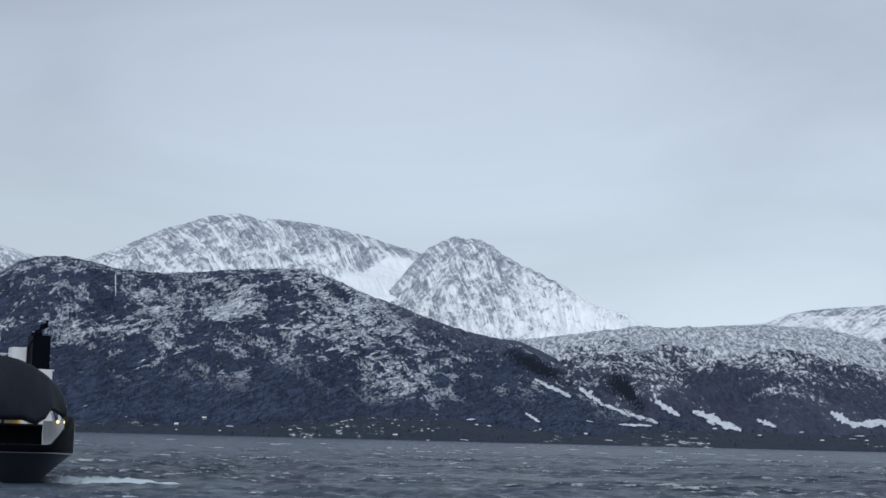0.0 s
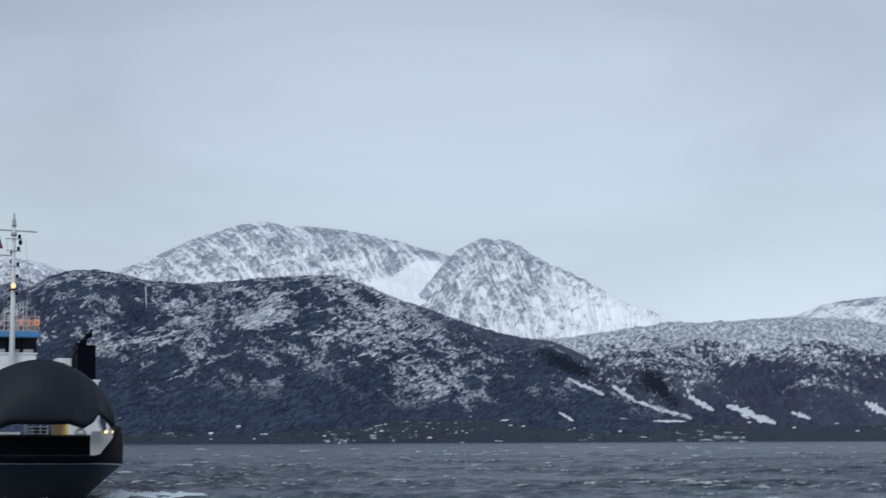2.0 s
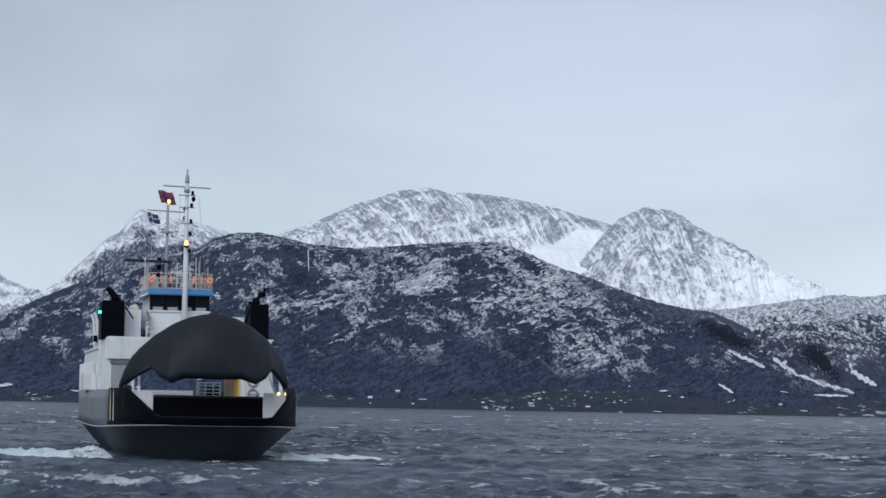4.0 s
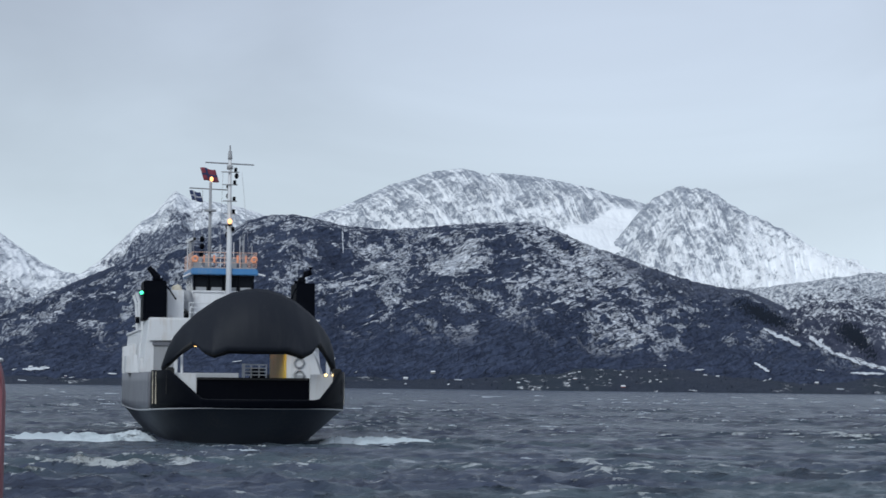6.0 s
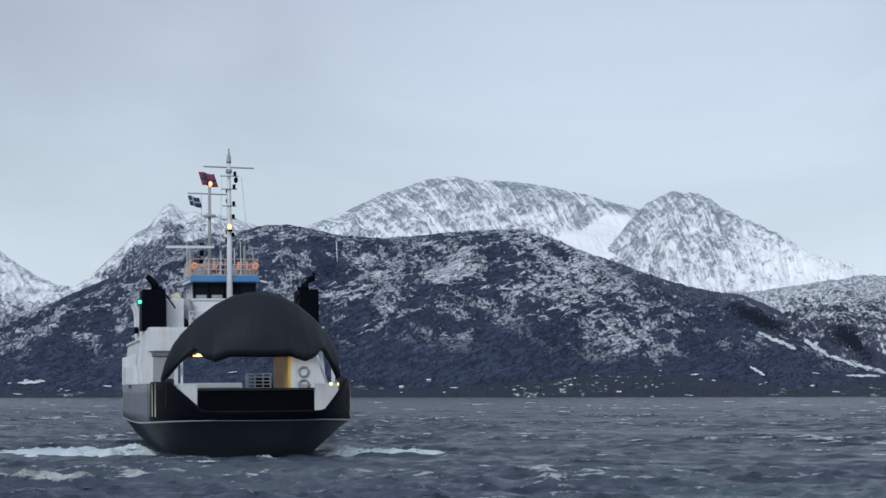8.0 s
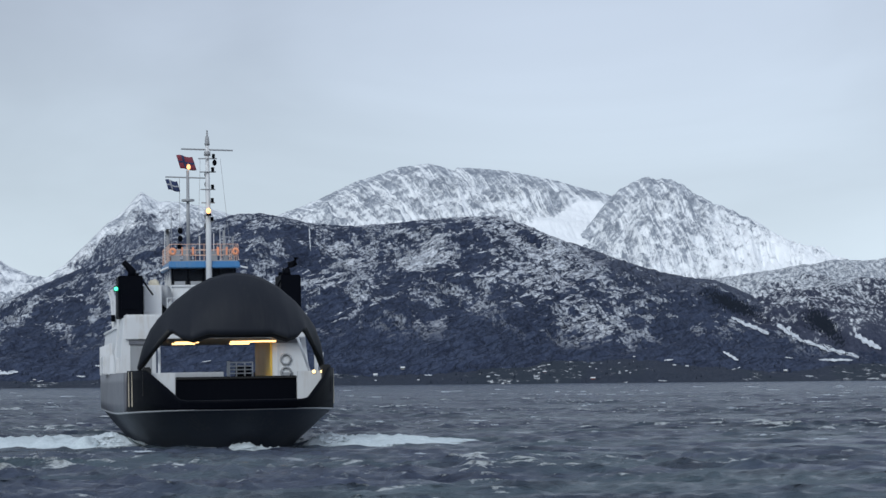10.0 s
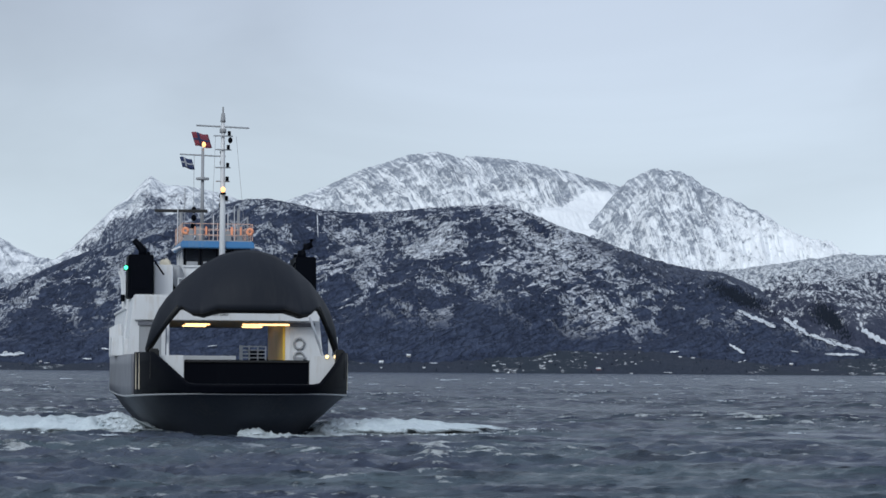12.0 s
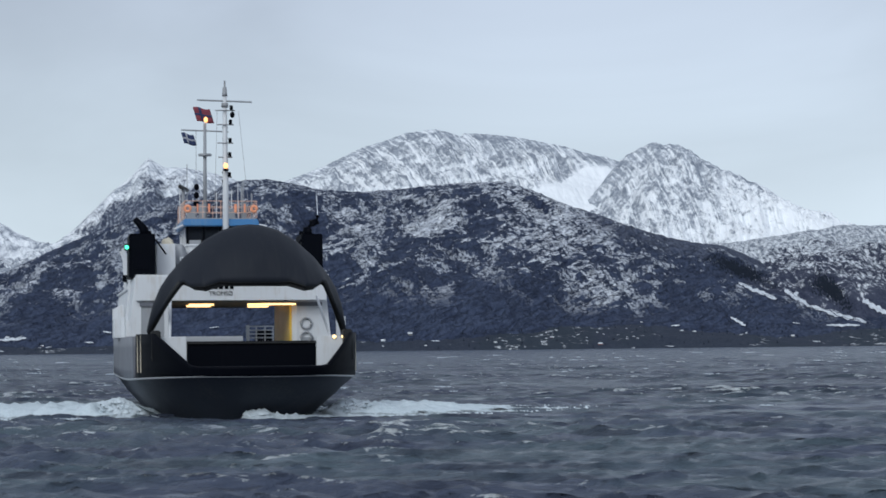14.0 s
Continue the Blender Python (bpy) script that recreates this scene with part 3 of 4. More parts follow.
def box(x0, x1, y0, y1, z0, z1, bm=None, taper=1.0):
    bm = bm or bmesh.new()
    cx, cy = (x0 + x1) / 2, (y0 + y1) / 2
    lo = [bm.verts.new(p) for p in ((x0, y0, z0), (x1, y0, z0), (x1, y1, z0), (x0, y1, z0))]
    hi = [bm.verts.new((cx + (x - cx) * taper, cy + (y - cy) * taper, z1)) for x, y in ((x0, y0), (x1, y0), (x1, y1), (x0, y1))]
    bm.faces.new(lo[::-1])
    bm.faces.new(hi)
    for k in range(4):
        bm.faces.new((lo[k], lo[(k + 1) % 4], hi[(k + 1) % 4], hi[k]))
    return bm


def tube(points, r, bm=None, sides=8, r_end=None):
    """A round bar along a line of points."""
    bm = bm or bmesh.new()
    pts = [Vector(p) for p in points]
    rings = []
    for i, p in enumerate(pts):
        way = (pts[min(i + 1, len(pts) - 1)] - pts[max(i - 1, 0)]).normalized()
        side = way.cross(Vector((0, 0, 1)) if abs(way.z) < 0.9 else Vector((1, 0, 0))).normalized()
        other = way.cross(side)
        rad = r + ((r_end if r_end is not None else r) - r) * i / max(1, len(pts) - 1)
        rings.append([bm.verts.new(p + rad * (math.cos(a) * side + math.sin(a) * other)) for a in (2 * math.pi * k / sides for k in range(sides))])
    for a, b in zip(rings, rings[1:]):
        for k in range(sides):
            bm.faces.new((a[k], a[(k + 1) % sides], b[(k + 1) % sides], b[k]))
    bm.faces.new(rings[0][::-1])
    bm.faces.new(rings[-1])
    return bm


def ball(centre, r, bm=None, squash=1.0):
    bm = bm or bmesh.new()
    bmesh.ops.create_icosphere(bm, subdivisions=2, radius=r, matrix=Matrix.Translation(centre) @ Matrix.Diagonal((1, 1, squash, 1)))
    return bm


def ring(centre, r, thick, bm=None):
    """A standing hoop that faces forward."""
    bm = bm or bmesh.new()
    pts = [(centre[0] + r * math.cos(a), centre[1], centre[2] + r * math.sin(a)) for a in (2 * math.pi * k / 20 for k in range(21))]
    return tube(pts, thick, bm, 6)


def thing(name, label, category, group="", at=(0, 0, 0)):
    ob = tagged(new(name), label, category, group)
    ob.location = at
    return ob


# bearing and rise of both ends, half width: old snow lying in the gullies and fields
THIN_SNOW = painted("thin_old_snow", (0.60, 0.63, 0.67), 0.8, (0.20, 0.22, 0.27), 0.7, 0.25, 0.2)
STRIPS = ((0.1225, 0.0299, 0.1404, 0.0219, 0.0016), (0.1445, 0.0263, 0.1560, 0.0185, 0.0020), (0.1560, 0.0185, 0.1830, 0.0103, 0.0016), (0.1817, 0.0212, 0.1935, 0.0140, 0.0022),
          (0.2000, 0.0165, 0.2240, 0.0080, 0.0030), (0.2317, 0.0134, 0.2410, 0.0100, 0.0016), (0.2680, 0.0178, 0.2792, 0.0120, 0.0026), (0.2780, 0.0120, 0.2990, 0.0140, 0.0030),
          (0.1185, 0.0136, 0.1255, 0.0094, 0.0008), (0.1640, 0.0093, 0.1800, 0.0090, 0.0007), (-0.2330, 0.0062, -0.2200, 0.0070, 0.0009),
          (-0.0796, 0.0768, -0.0790, 0.0640, 0.0003))


def land_hit(a, rise):
    """Where the way at that bearing and rise first meets the land."""
    way = Vector((a, 1.0, rise - DIP)).normalized()
    hit, place, normal, _, ob, _ = scene.ray_cast(bpy.context.evaluated_depsgraph_get(), EYE, way)
    return place if hit else None


def snow_strip(a0, e0, a1, e1, half, seed, n=90, m=21):
    """A ragged bank of snow lying on the land between two places."""
    across, dist = 1.0 / math.hypot(a1 - a0, e1 - e0), 2600.0
    bm = bmesh.new()
    uv = bm.loops.layers.uv.new("UVMap")
    rows, keep = [], {}
    for i in range(n):
        s = i / (n - 1)
        w = half * (0.35 + 0.65 * math.sin(math.pi * (0.06 + 0.88 * s))) * (1.1 + 0.8 * noise.noise(Vector((s * 6, seed, 5))))
        wob = noise.noise(Vector((s * 4, seed, 0)))
        row = []
        for j in range(m):
            c = (j / (m - 1) - 0.5) * 2
            a = a0 + (a1 - a0) * s - across * w * c * (e1 - e0) + 0.3 * w * wob
            e = e0 + (e1 - e0) * s + across * w * c * (a1 - a0) + 0.4 * w * wob
            p = land_hit(a, e)
            dist = p.y if p is not None else dist
            d = dist - 3.0
            row.append(bm.verts.new((a * d, d, EYE.z + (e - DIP) * d)))
            keep[row[-1]] = abs(c) + 0.65 * noise.fractal(Vector((s * 9, c * 1.8, seed)), 0.7, 2.0, 4) < 0.74
        rows.append(row)
    for r0, r1 in zip(rows, rows[1:]):
        for j in range(m - 1):
            q = (r0[j], r0[j + 1], r1[j + 1], r1[j])
            if sum(keep[v] for v in q) >= 3 and max(v.co.y for v in q) - min(v.co.y for v in q) < 25:
                for loop in bm.faces.new(q).loops:
                    loop[uv].uv = (0.5, 0.9)
    bmesh.ops.delete(bm, geom=[v for v in bm.verts if not v.link_faces], context="VERTS")
    return tagged(part("snow_patch", bm, THIN_SNOW, smooth=True), "old snow lying in a gully of the slope", "snow", kind="stuff")


bpy.context.view_layer.update()
for k, strip in enumerate(STRIPS):
    snow_strip(*strip[:4], strip[4] * (0.78 if k < 8 else 1.0), k + 1)
rng = random.Random(5)
for k in range(22):
    a, e, n = rng.uniform(-0.24, 0.29), rng.uniform(0.002, 0.014) * rng.random() ** 0.5, rng.uniform(0.001, 0.0045)
    snow_strip(a, e, a + n, e + rng.uniform(-0.0006, 0.0006), rng.uniform(0.00015, 0.0004), 40 + k)

HOUSE_WALLS = (painted("white_timber", (0.58, 0.63, 0.70), 0.6), painted("red_timber", (0.22, 0.04, 0.035), 0.7), painted("ochre_timber", (0.4, 0.27, 0.09), 0.7), painted("grey_timber", (0.25, 0.25, 0.25), 0.7))


def house(a, rise, size, colour, turn):
    p = land_hit(a, rise)
    if p is None:
        return
    ob = thing("house", "small timber house with a snowy roof by the shore", "house", "houses along the far shore", (p.x, p.y, p.z - 1.0))
    ob.rotation_euler = (0, 0, turn)
    w, d, h = size * 0.5, size * 0.38, size * 0.42
    part("wall", box(-w, w, -d, d, -2, h), HOUSE_WALLS[colour], ob)
    bm = bmesh.new()
    v = [bm.verts.new(q) for q in ((-w - .4, -d - .5, h), (w + .4, -d - .5, h), (w + .4, d + .5, h), (-w - .4, d + .5, h), (-w - .4, 0, h + d * 0.9), (w + .4, 0, h + d * 0.9))]
    for f in ((0, 1, 5, 4), (2, 3, 4, 5), (0, 4, 3), (1, 2, 5), (3, 2, 1, 0)):
        bm.faces.new([v[i] for i in f])
    part("roof", bm, SNOW, ob, "snow-covered roof")
    for x in (-0.55, 0.0, 0.55):
        part("window", box(x * w - 0.11 * w, x * w + 0.11 * w, -d - 0.08, -d + 0.1, h * 0.35, h * 0.75), GLASS, ob)


def spruce_stand(label, spots, low, high, seed):
    """Many small firs in one mesh: three ragged tiers each."""
    r = random.Random(seed)
    verts, faces = [], []
    for a, e in spots:
        p = land_hit(a, e)
        if p is None:
            continue
        h = r.uniform(low, high)
        for tier in range(3):
            z0, z1, rad = p.z - 1 + h * (0.05 + 0.28 * tier), p.z + h * (0.5 + 0.25 * tier), h * (0.36 - 0.09 * tier)
            base = len(verts)
            turn = r.random() * 6
            for k in range(6):
                q = rad * r.uniform(0.7, 1.25)
                verts.append((p.x + q * math.cos(turn + k * 1.047), p.y + q * math.sin(turn + k * 1.047), z0 + r.uniform(-0.3, 0.3)))
            verts.append((p.x + r.uniform(-0.2, 0.2), p.y, z1))
            faces += [(base + k, base + (k + 1) % 6, base + 6) for k in range(6)]
    me = bpy.data.meshes.new("spruce_wood")
    me.from_pydata(verts, [], faces)
    me.materials.append(SPRUCE)
    return tagged(new("spruce_wood", me), label, "trees", kind="stuff")


SPRUCE = painted("spruce_needles", (0.018, 0.024, 0.038), 0.8, (0.03, 0.04, 0.05), 0.5, 0.3, 0.1)
rng = random.Random(8)
bpy.context.view_layer.update()
spruce_stand("dark spruce planted on the slope", [(0.110 + 0.026 * u, 0.0425 - 0.011 * u + rng.gauss(-0.001, 0.0016)) for u in (rng.gauss(0.5, 0.24) for _ in range(900))], 2.4, 4.0, 1)
spruce_stand("dark spruce planted on the slope", [(0.156 + 0.018 * u + 0.003 * rng.random(), 0.0290 - 0.013 * u * u + rng.gauss(0.0005, 0.0022)) for u in (rng.gauss(0.5, 0.22) for _ in range(900))], 2.4, 4.0, 2)
spruce_stand("scattered dark trees along the shore", [(rng.uniform(-0.27, 0.31), rng.uniform(-0.0008, 0.009)) for _ in range(220)], 2.0, 4.0, 3)
rng = random.Random(11)
for k in range(24):
    house(rng.choice((0.033, 0.046, 0.052, 0.064, 0.073)) + rng.gauss(0, 0.0035), 0.0035 + abs(rng.gauss(0, 0.0035)), 1.0 + 1.2 * rng.random(), rng.choice((0, 1, 3, 3)), rng.uniform(-0.6, 0.6))
for a in (-0.2290, -0.2120, -0.0480, -0.0350, -0.0275, 0.0060, 0.0330, 0.0350, 0.0560, 0.0950, 0.1010, 0.1480, 0.2080, 0.2110, 0.2330, 0.2640, 0.2860):
    house(a, 0.001 + 0.007 * rng.random() ** 1.5, 2.4 + 2.2 * rng.random(), rng.choice((0, 1, 1, 3, 3)), rng.uniform(-0.6, 0.6))


# ---- the ferry: origin at the ramp, on the waterline; its bow points to -y ----
ferry = thing("ferry", "black and white car ferry opening its bow visor", "ferry")
MID, BOW, LB, POW = 23.0, -6.0, 13.0, 2.3


def half_outline(w, front, n=22, side=10, taper=LB):
    """One side of the ship seen from above, from stem to stern."""
    pts = []
    for k in range(n + 1):
        f = math.pi / 2 * k / n
        pts.append((w * math.sin(f) ** (2 / POW), front + taper * (1 - math.cos(f) ** (2 / POW))))
    aft = 2 * MID - front
    for k in range(1, side):
        pts.append((w, front + taper + (aft - front - 2 * taper) * k / side))
    return pts + [(x, 2 * MID - y) for x, y in pts[n::-1]]


def sheer(y):
    return 0.45 * min(1.0, abs(y - MID) / 28) ** 2


def hull_rows():
    rows = []
    for z, w, front, taper in ((-1.2, 4.3, -0.5, 22), (-0.4, 4.9, -1.6, 21), (0.4, 5.5, -2.8, 19), (1.1, 6.1, -4.0, 17), (1.7, 6.5, -5.1, 15), (2.15, 6.85, BOW, LB)):
        h = half_outline(w, front, 22, 10, taper)
        loop = h + [(-x, y) for x, y in h[-2:0:-1]]
        rows.append([(x, y, z + sheer(y) * max(0, z) / 2.15) for x, y in loop])
    return np.array(rows)


def as_part(ob, parent, thick=0.0, label=""):
    ob.parent = parent
    if thick:
        mod = ob.modifiers.new("thickness", "SOLIDIFY")
        mod.thickness, mod.offset = thick, 0
    if label:
        tagged(ob, label)
    return ob


as_part(grid_mesh("hull", hull_rows(), BOTTOM, wrap=True), ferry, 0.0, "black flared hull, coloured paler for light off the sea")
UPPER = half_outline(6.85, BOW)
LIFT = half_outline(6.87, BOW - 0.15)


def rim(x, y):
    """Top of the bulwark: low where the visor sits, rising to its hinges."""
    x = abs(x)
    if y > 4 and y < 2 * MID - 4:
        return 5.0
    return 3.15 if x < 3.95 else 3.15 + min(1.0, (x - 3.95) / 1.95) * 1.95


def bulwark(pick, mat, name, label, mirror):
    low = [(x, y) for x, y in UPPER if pick(y)]
    top = [q for p, q in zip(UPPER, LIFT) if pick(p[1])]
    if mirror == "both":
        flip = low[0][1] < MID
        low = ([(-x, y) for x, y in low[::-1]] + low[1:]) if flip else (low + [(-x, y) for x, y in low[-2::-1]])
        top = ([(-x, y) for x, y in top[::-1]] + top[1:]) if flip else (top + [(-x, y) for x, y in top[-2::-1]])
    else:
        low, top = [(mirror * x, y) for x, y in low], [(mirror * x, y) for x, y in top]
    rows = []
    for k in range(5):
        f = k / 4
        rows.append([(a[0] + (b[0] - a[0]) * f, a[1] + (b[1] - a[1]) * f, (2.15 + sheer(a[1])) * (1 - f) + rim(b[0], b[1]) * f) for a, b in zip(low, top)])
    return as_part(grid_mesh(name, np.array(rows), mat), ferry, 0.16, label)


bulwark(lambda y: y <= 4.001, BLACK, "bow_bulwark", "black bow plating", "both")
bulwark(lambda y: y >= 2 * MID - 4.001, BLACK, "stern_bulwark", "black stern plating", "both")
for sgn in (-1, 1):
    bulwark(lambda y: 3.999 <= y <= 2 * MID - 3.999, GREY, "side_plating", "grey side plating", sgn)
    for y in (1.9, 2.9):
        x = sgn * (np.interp(y, [q for p, q in UPPER[:23]], [p for p, q in UPPER[:23]]) + 0.02)
        part("fender_strip", box(x - 0.1, x + 0.1, y - 0.17, y + 0.17, 2.75, 5.05), CREAM, ferry, "cream fender strip", 0.03)


def rub_rail():
    loop = [(x * 1.004, y, 2.15 + sheer(y)) for x, y in UPPER] + [(-x * 1.004, y, 2.15 + sheer(y)) for x, y in UPPER[-2:0:-1]]
    bm = tube(loop + loop[:1], 0.075, None, 8)
    return part("rub_rail", bm, STEEL, ferry, "pale worn rub rail", smooth=True)


rub_rail()
part("car_deck", box(-6.5, 6.5, 3.5, 42.5, 2.55, 2.7), DECK, ferry)
part("bow_deck", box(-3.9, 3.9, -3.5, 3.5, 2.5, 2.66), DECK, ferry)
part("stern_deck", box(-3.9, 3.9, 42.5, 49.5, 2.5, 2.66), DECK, ferry)

# bow ramp, folded up behind the visor
ramp = part("bow_ramp", box(-3.9, 3.9, 0, 0.28, 2.72, 4.63), BLACK, ferry, "black bow ramp, folded up", 0.04)
part("ramp_lip", box(-3.9, 3.9, -0.14, 0.0, 4.48, 4.6), RUBBER, ramp)
for sgn in (-1, 1):
    part("bow_wing", box(*sorted((sgn * 3.94, sgn * 6.1)), -0.1, 0.1, 2.72, 4.9), WHITE, ferry, "white plate beside the ramp", 0.03)
    part("wing_stay", tube([(sgn * 4.9, 0.6, 4.7), (sgn * 4.6, 5, 7.4)], 0.09), WHITE, ferry)
    part("hinge_post", box(*sorted((sgn * 5.5, sgn * 6.05)), -0.7, 0.5, 3.4, 5.3), RUBBER, ferry, "black visor hinge post", 0.08)
for x in (5.0, 5.55):
    lamp = part("head_lamp", tube([(x, -0.15, 4.85), (x, 0.25, 4.85)], 0.15, None, 12), STEEL, ferry)
    part("lamp_glass", ball((x, -0.17, 4.85), 0.12), HEAD_LAMP, lamp, "lit warm lamp glass")

# side casings with the open car deck between them
def casing(sgn, front, aft, inner, outer, top, label):
    """A long deckhouse whose outer wall leans in above the bulwark."""
    bm = bmesh.new()
    prof = [(sgn * inner, 2.7), (sgn * outer, 2.7), (sgn * outer, 5.0), (sgn * (outer - 0.1 * (top - 5.0)), top), (sgn * inner, top)]
    ends = [[bm.verts.new((x, y, z)) for x, z in prof] for y in (front, aft)]
    bm.faces.new(ends[0])
    bm.faces.new(ends[1][::-1])
    for k in range(5):
        bm.faces.new((ends[0][k], ends[1][k], ends[1][(k + 1) % 5], ends[0][(k + 1) % 5]))
    return part("casing", bm, WHITE, ferry, label, 0.05)


for sgn, front, aft, inner in ((-1, 13.5, 19.7, 4.2), (1, 14.6, 24.0, 4.15)):
    x0, x1 = sorted((sgn * inner, sgn * 6.4))
    cas = casing(sgn, front, aft, inner, 6.8, 9.0, "white side casing")
    part("ledge", box(x0 + 0.3, x1 - 0.2, front - 0.16, front, 7.02, 7.28), GREY, cas, "grey ledge over the recess")
    part("recess", box(x0 + 0.4, x1 - 0.3, front - 0.03, front + 0.02, 4.2, 7.0), STEEL if sgn < 0 else WHITE, cas)
    part("recess_trim", box(x0 + 0.3, x0 + 0.4, front - 0.08, front, 4.2, 7.0), WHITE, cas)
    part("door", box(x0 + 0.7, x0 + 1.5, front - 0.07, front - 0.03, 2.8, 4.9), STEEL, cas, "grey steel door")
    for y in (8.0, 10.5):
        part("bulwark_post", box(*sorted((sgn * 6.6, sgn * 6.85)), y - 0.12, y + 0.12, 4.9, 6.2), WHITE, ferry)
aft_casing = casing(-1, 19.7, 39.0, 4.2, 6.9, 8.35, "white lower side casing with ribs")
for k, y in enumerate(np.arange(20.4, 38.8, 1.9)):
    part("rib", box(-7.10, -6.80, y - 0.14, y + 0.14, 5.0, 6.4 + 0.9 * (k % 2)), WHITE, aft_casing, bevel=0.03)
    # raised grey panels darken the wall between ribs in place of shade
    part("side_panel", box(-6.94, -6.80, y + 0.35, y + 1.5, 5.15, 6.3), GREY, aft_casing, "grey panel standing for shade between ribs")
part("casing_lip", box(-6.70, -6.48, 19.8, 39.0, 8.30, 8.46), WHITE, aft_casing)
part("fairlead_box", box(-7.0, -6.7, 13.9, 15.6, 5.0, 6.1), WHITE, ferry, "white box on the bulwark", 0.05)
part("yellow_lining", box(4.0, 4.145, 14.62, 24.0, 2.7, 7.25), YELLOW, ferry, "yellow lining of the car deck")
for z in (5.85, 4.9):
    part("hose_reel", ring((5.1, 14.45, z), 0.36, 0.08), STEEL, ferry, smooth=True)
part("bridge_deck", box(-6.3, 6.5, 13.3, 37.5, 9.0, 9.12), WHITE, ferry, "white edge of the bridge deck")
beam = part("cross_beam", box(-6.35, 6.35, 13.2, 13.49, 7.38, 9.0), WHITE, ferry, "white cross beam with the home port", 0.03)
part("deckhead", box(-4.19, 4.14, 13.6, 37.0, 7.45, 7.55), STEEL, ferry)
for y in (17, 21, 25, 29, 33):
    part("deck_beam", box(-4.19, 3.99, y, y + 0.2, 7.25, 7.45), STEEL, ferry)


def lettering(text, size, at, mat, parent):
    cu = bpy.data.curves.new("lettering", "FONT")
    cu.body, cu.size, cu.extrude, cu.align_x = text, size, 0.01, "CENTER"
    tmp = bpy.data.objects.new("lettering", cu)
    scene.collection.objects.link(tmp)
    bpy.context.view_layer.update()
    me = bpy.data.meshes.new_from_object(tmp.evaluated_get(bpy.context.evaluated_depsgraph_get()))
    bpy.data.objects.remove(tmp)
    me.materials.append(mat)
    ob = new("lettering", me)
    ob.parent = parent
    ob.matrix_basis = pose(*at, 90, 0, 0)
    return tagged(ob, "black painted home port name")


lettering("TROMSØ", 0.39, (-0.75, 13.17, 7.72), BLACK, beam)
for k, (a, b) in enumerate(((-1.6, -1.3), (-1.2, -0.95), (-0.88, -0.6), (-0.5, -0.25), (-0.15, 0.1))):
    part("name_bar", box(a, b, 13.17, 13.2, 8.14, 8.48), BLACK, beam)
for x, y, w in ((-1.95, 14.6, 0.9), (-1.75, 20.0, 0.9), (1.95, 14.6, 0.85), (3.3, 14.0, 1.1), (2.6, 22.0, 0.8)):
    lamp = part("deck_lamp", box(x - w, x + w, y - 0.12, y + 0.12, 7.20, 7.32), STEEL, ferry)
    part("tube", box(x - w + 0.05, x + w - 0.05, y - 0.15, y + 0.15, 7.08, 7.19), DECK_LAMP, lamp, "lit yellow lamp tube", 0.03)

# what shows through the open car deck
part("stern_rail", box(-6.0, 3.6, 43.8, 44.0, 4.72, 5.16), WHITE, ferry, "white stern rail", 0.03)
part("stern_ramp", box(-4.0, 4.0, 46.0, 46.3, 2.7, 4.7), STEEL, ferry)
for x in (-5.6, -2.2, 1.2, 3.5):
    part("rail_post", box(x - 0.08, x + 0.08, 43.75, 43.95, 2.7, 4.9), WHITE, ferry)
gate = part("gate_frame", box(3.5, 3.75, 39.9, 40.1, 2.7, 6.0), WHITE, ferry, "white gate of bars")
for z in (4.7, 5.0, 5.3, 5.6, 5.9):
    part("bar", box(3.75, 5.7, 39.95, 40.05, z - 0.05, z + 0.05), WHITE, gate)
for x in (4.3, 5.0, 5.65):
    part("bar", box(x - 0.05, x + 0.05, 39.93, 40.07, 2.7, 5.95), WHITE, gate)
part("gate_panel", box(4.2, 5.5, 40.12, 40.2, 4.75, 5.6), BLACK, gate)
part("capstan", tube([(-4.0, 41, 2.7), (-4.0, 41, 5.9)], 0.22, None, 12), BLACK, ferry)

# funnels
for sgn, x0, x1 in ((-1, -6.7, -4.9), (1, 5.0, 6.5)):
    fun = part("funnel", box(x0, x1, 16.0, 19.4, 8.98, 12.0, None, 0.97), BLACK, ferry, "black funnel", 0.06)
    xm = (x0 + x1) / 2 + (0.15 if sgn < 0 else -0.1)
    bend = [(xm, 16.9, 11.9), (xm, 16.9, 12.35), (xm - 0.22, 16.9, 12.62), (xm - 0.62, 16.9, 13.05)] if sgn < 0 else [(xm - 0.1, 16.9, 11.9), (xm - 0.1, 16.9, 12.4), (xm + 0.15, 16.9, 12.75), (xm + 0.55, 16.9, 12.9), (xm + 0.62, 16.9, 13.3)]
    part("exhaust_pipe", tube(bend, 0.34, None, 12, 0.20), BLACK, fun, "stout bent black exhaust pipe", smooth=True)
    part("exhaust_pipe", tube([(xm + 0.42 * sgn * -1, 17.9, 11.9), (xm + 0.42 * sgn * -1, 17.9, 12.28)], 0.15, None, 10), BLACK, fun, smooth=True)
    part("grille", box(x0 + 0.25, x1 - 0.25, 15.95, 16.0, 9.6, 10.6), BLACK, fun)
    part("stair_arm", tube([(x1 if sgn < 0 else x0, 16.2, 11.6), ((x1 + 0.7) if sgn < 0 else (x0 - 0.4), 16.2, 10.6)], 0.06), BLACK, fun)
lamp = part("side_lamp", box(-7.0, -6.75, 15.8, 16.2, 10.85, 11.25), BLACK, ferry)
part("lamp_glass", ball((-6.85, 15.75, 11.05), 0.15), GREEN_LAMP, lamp, "lit green lamp glass")
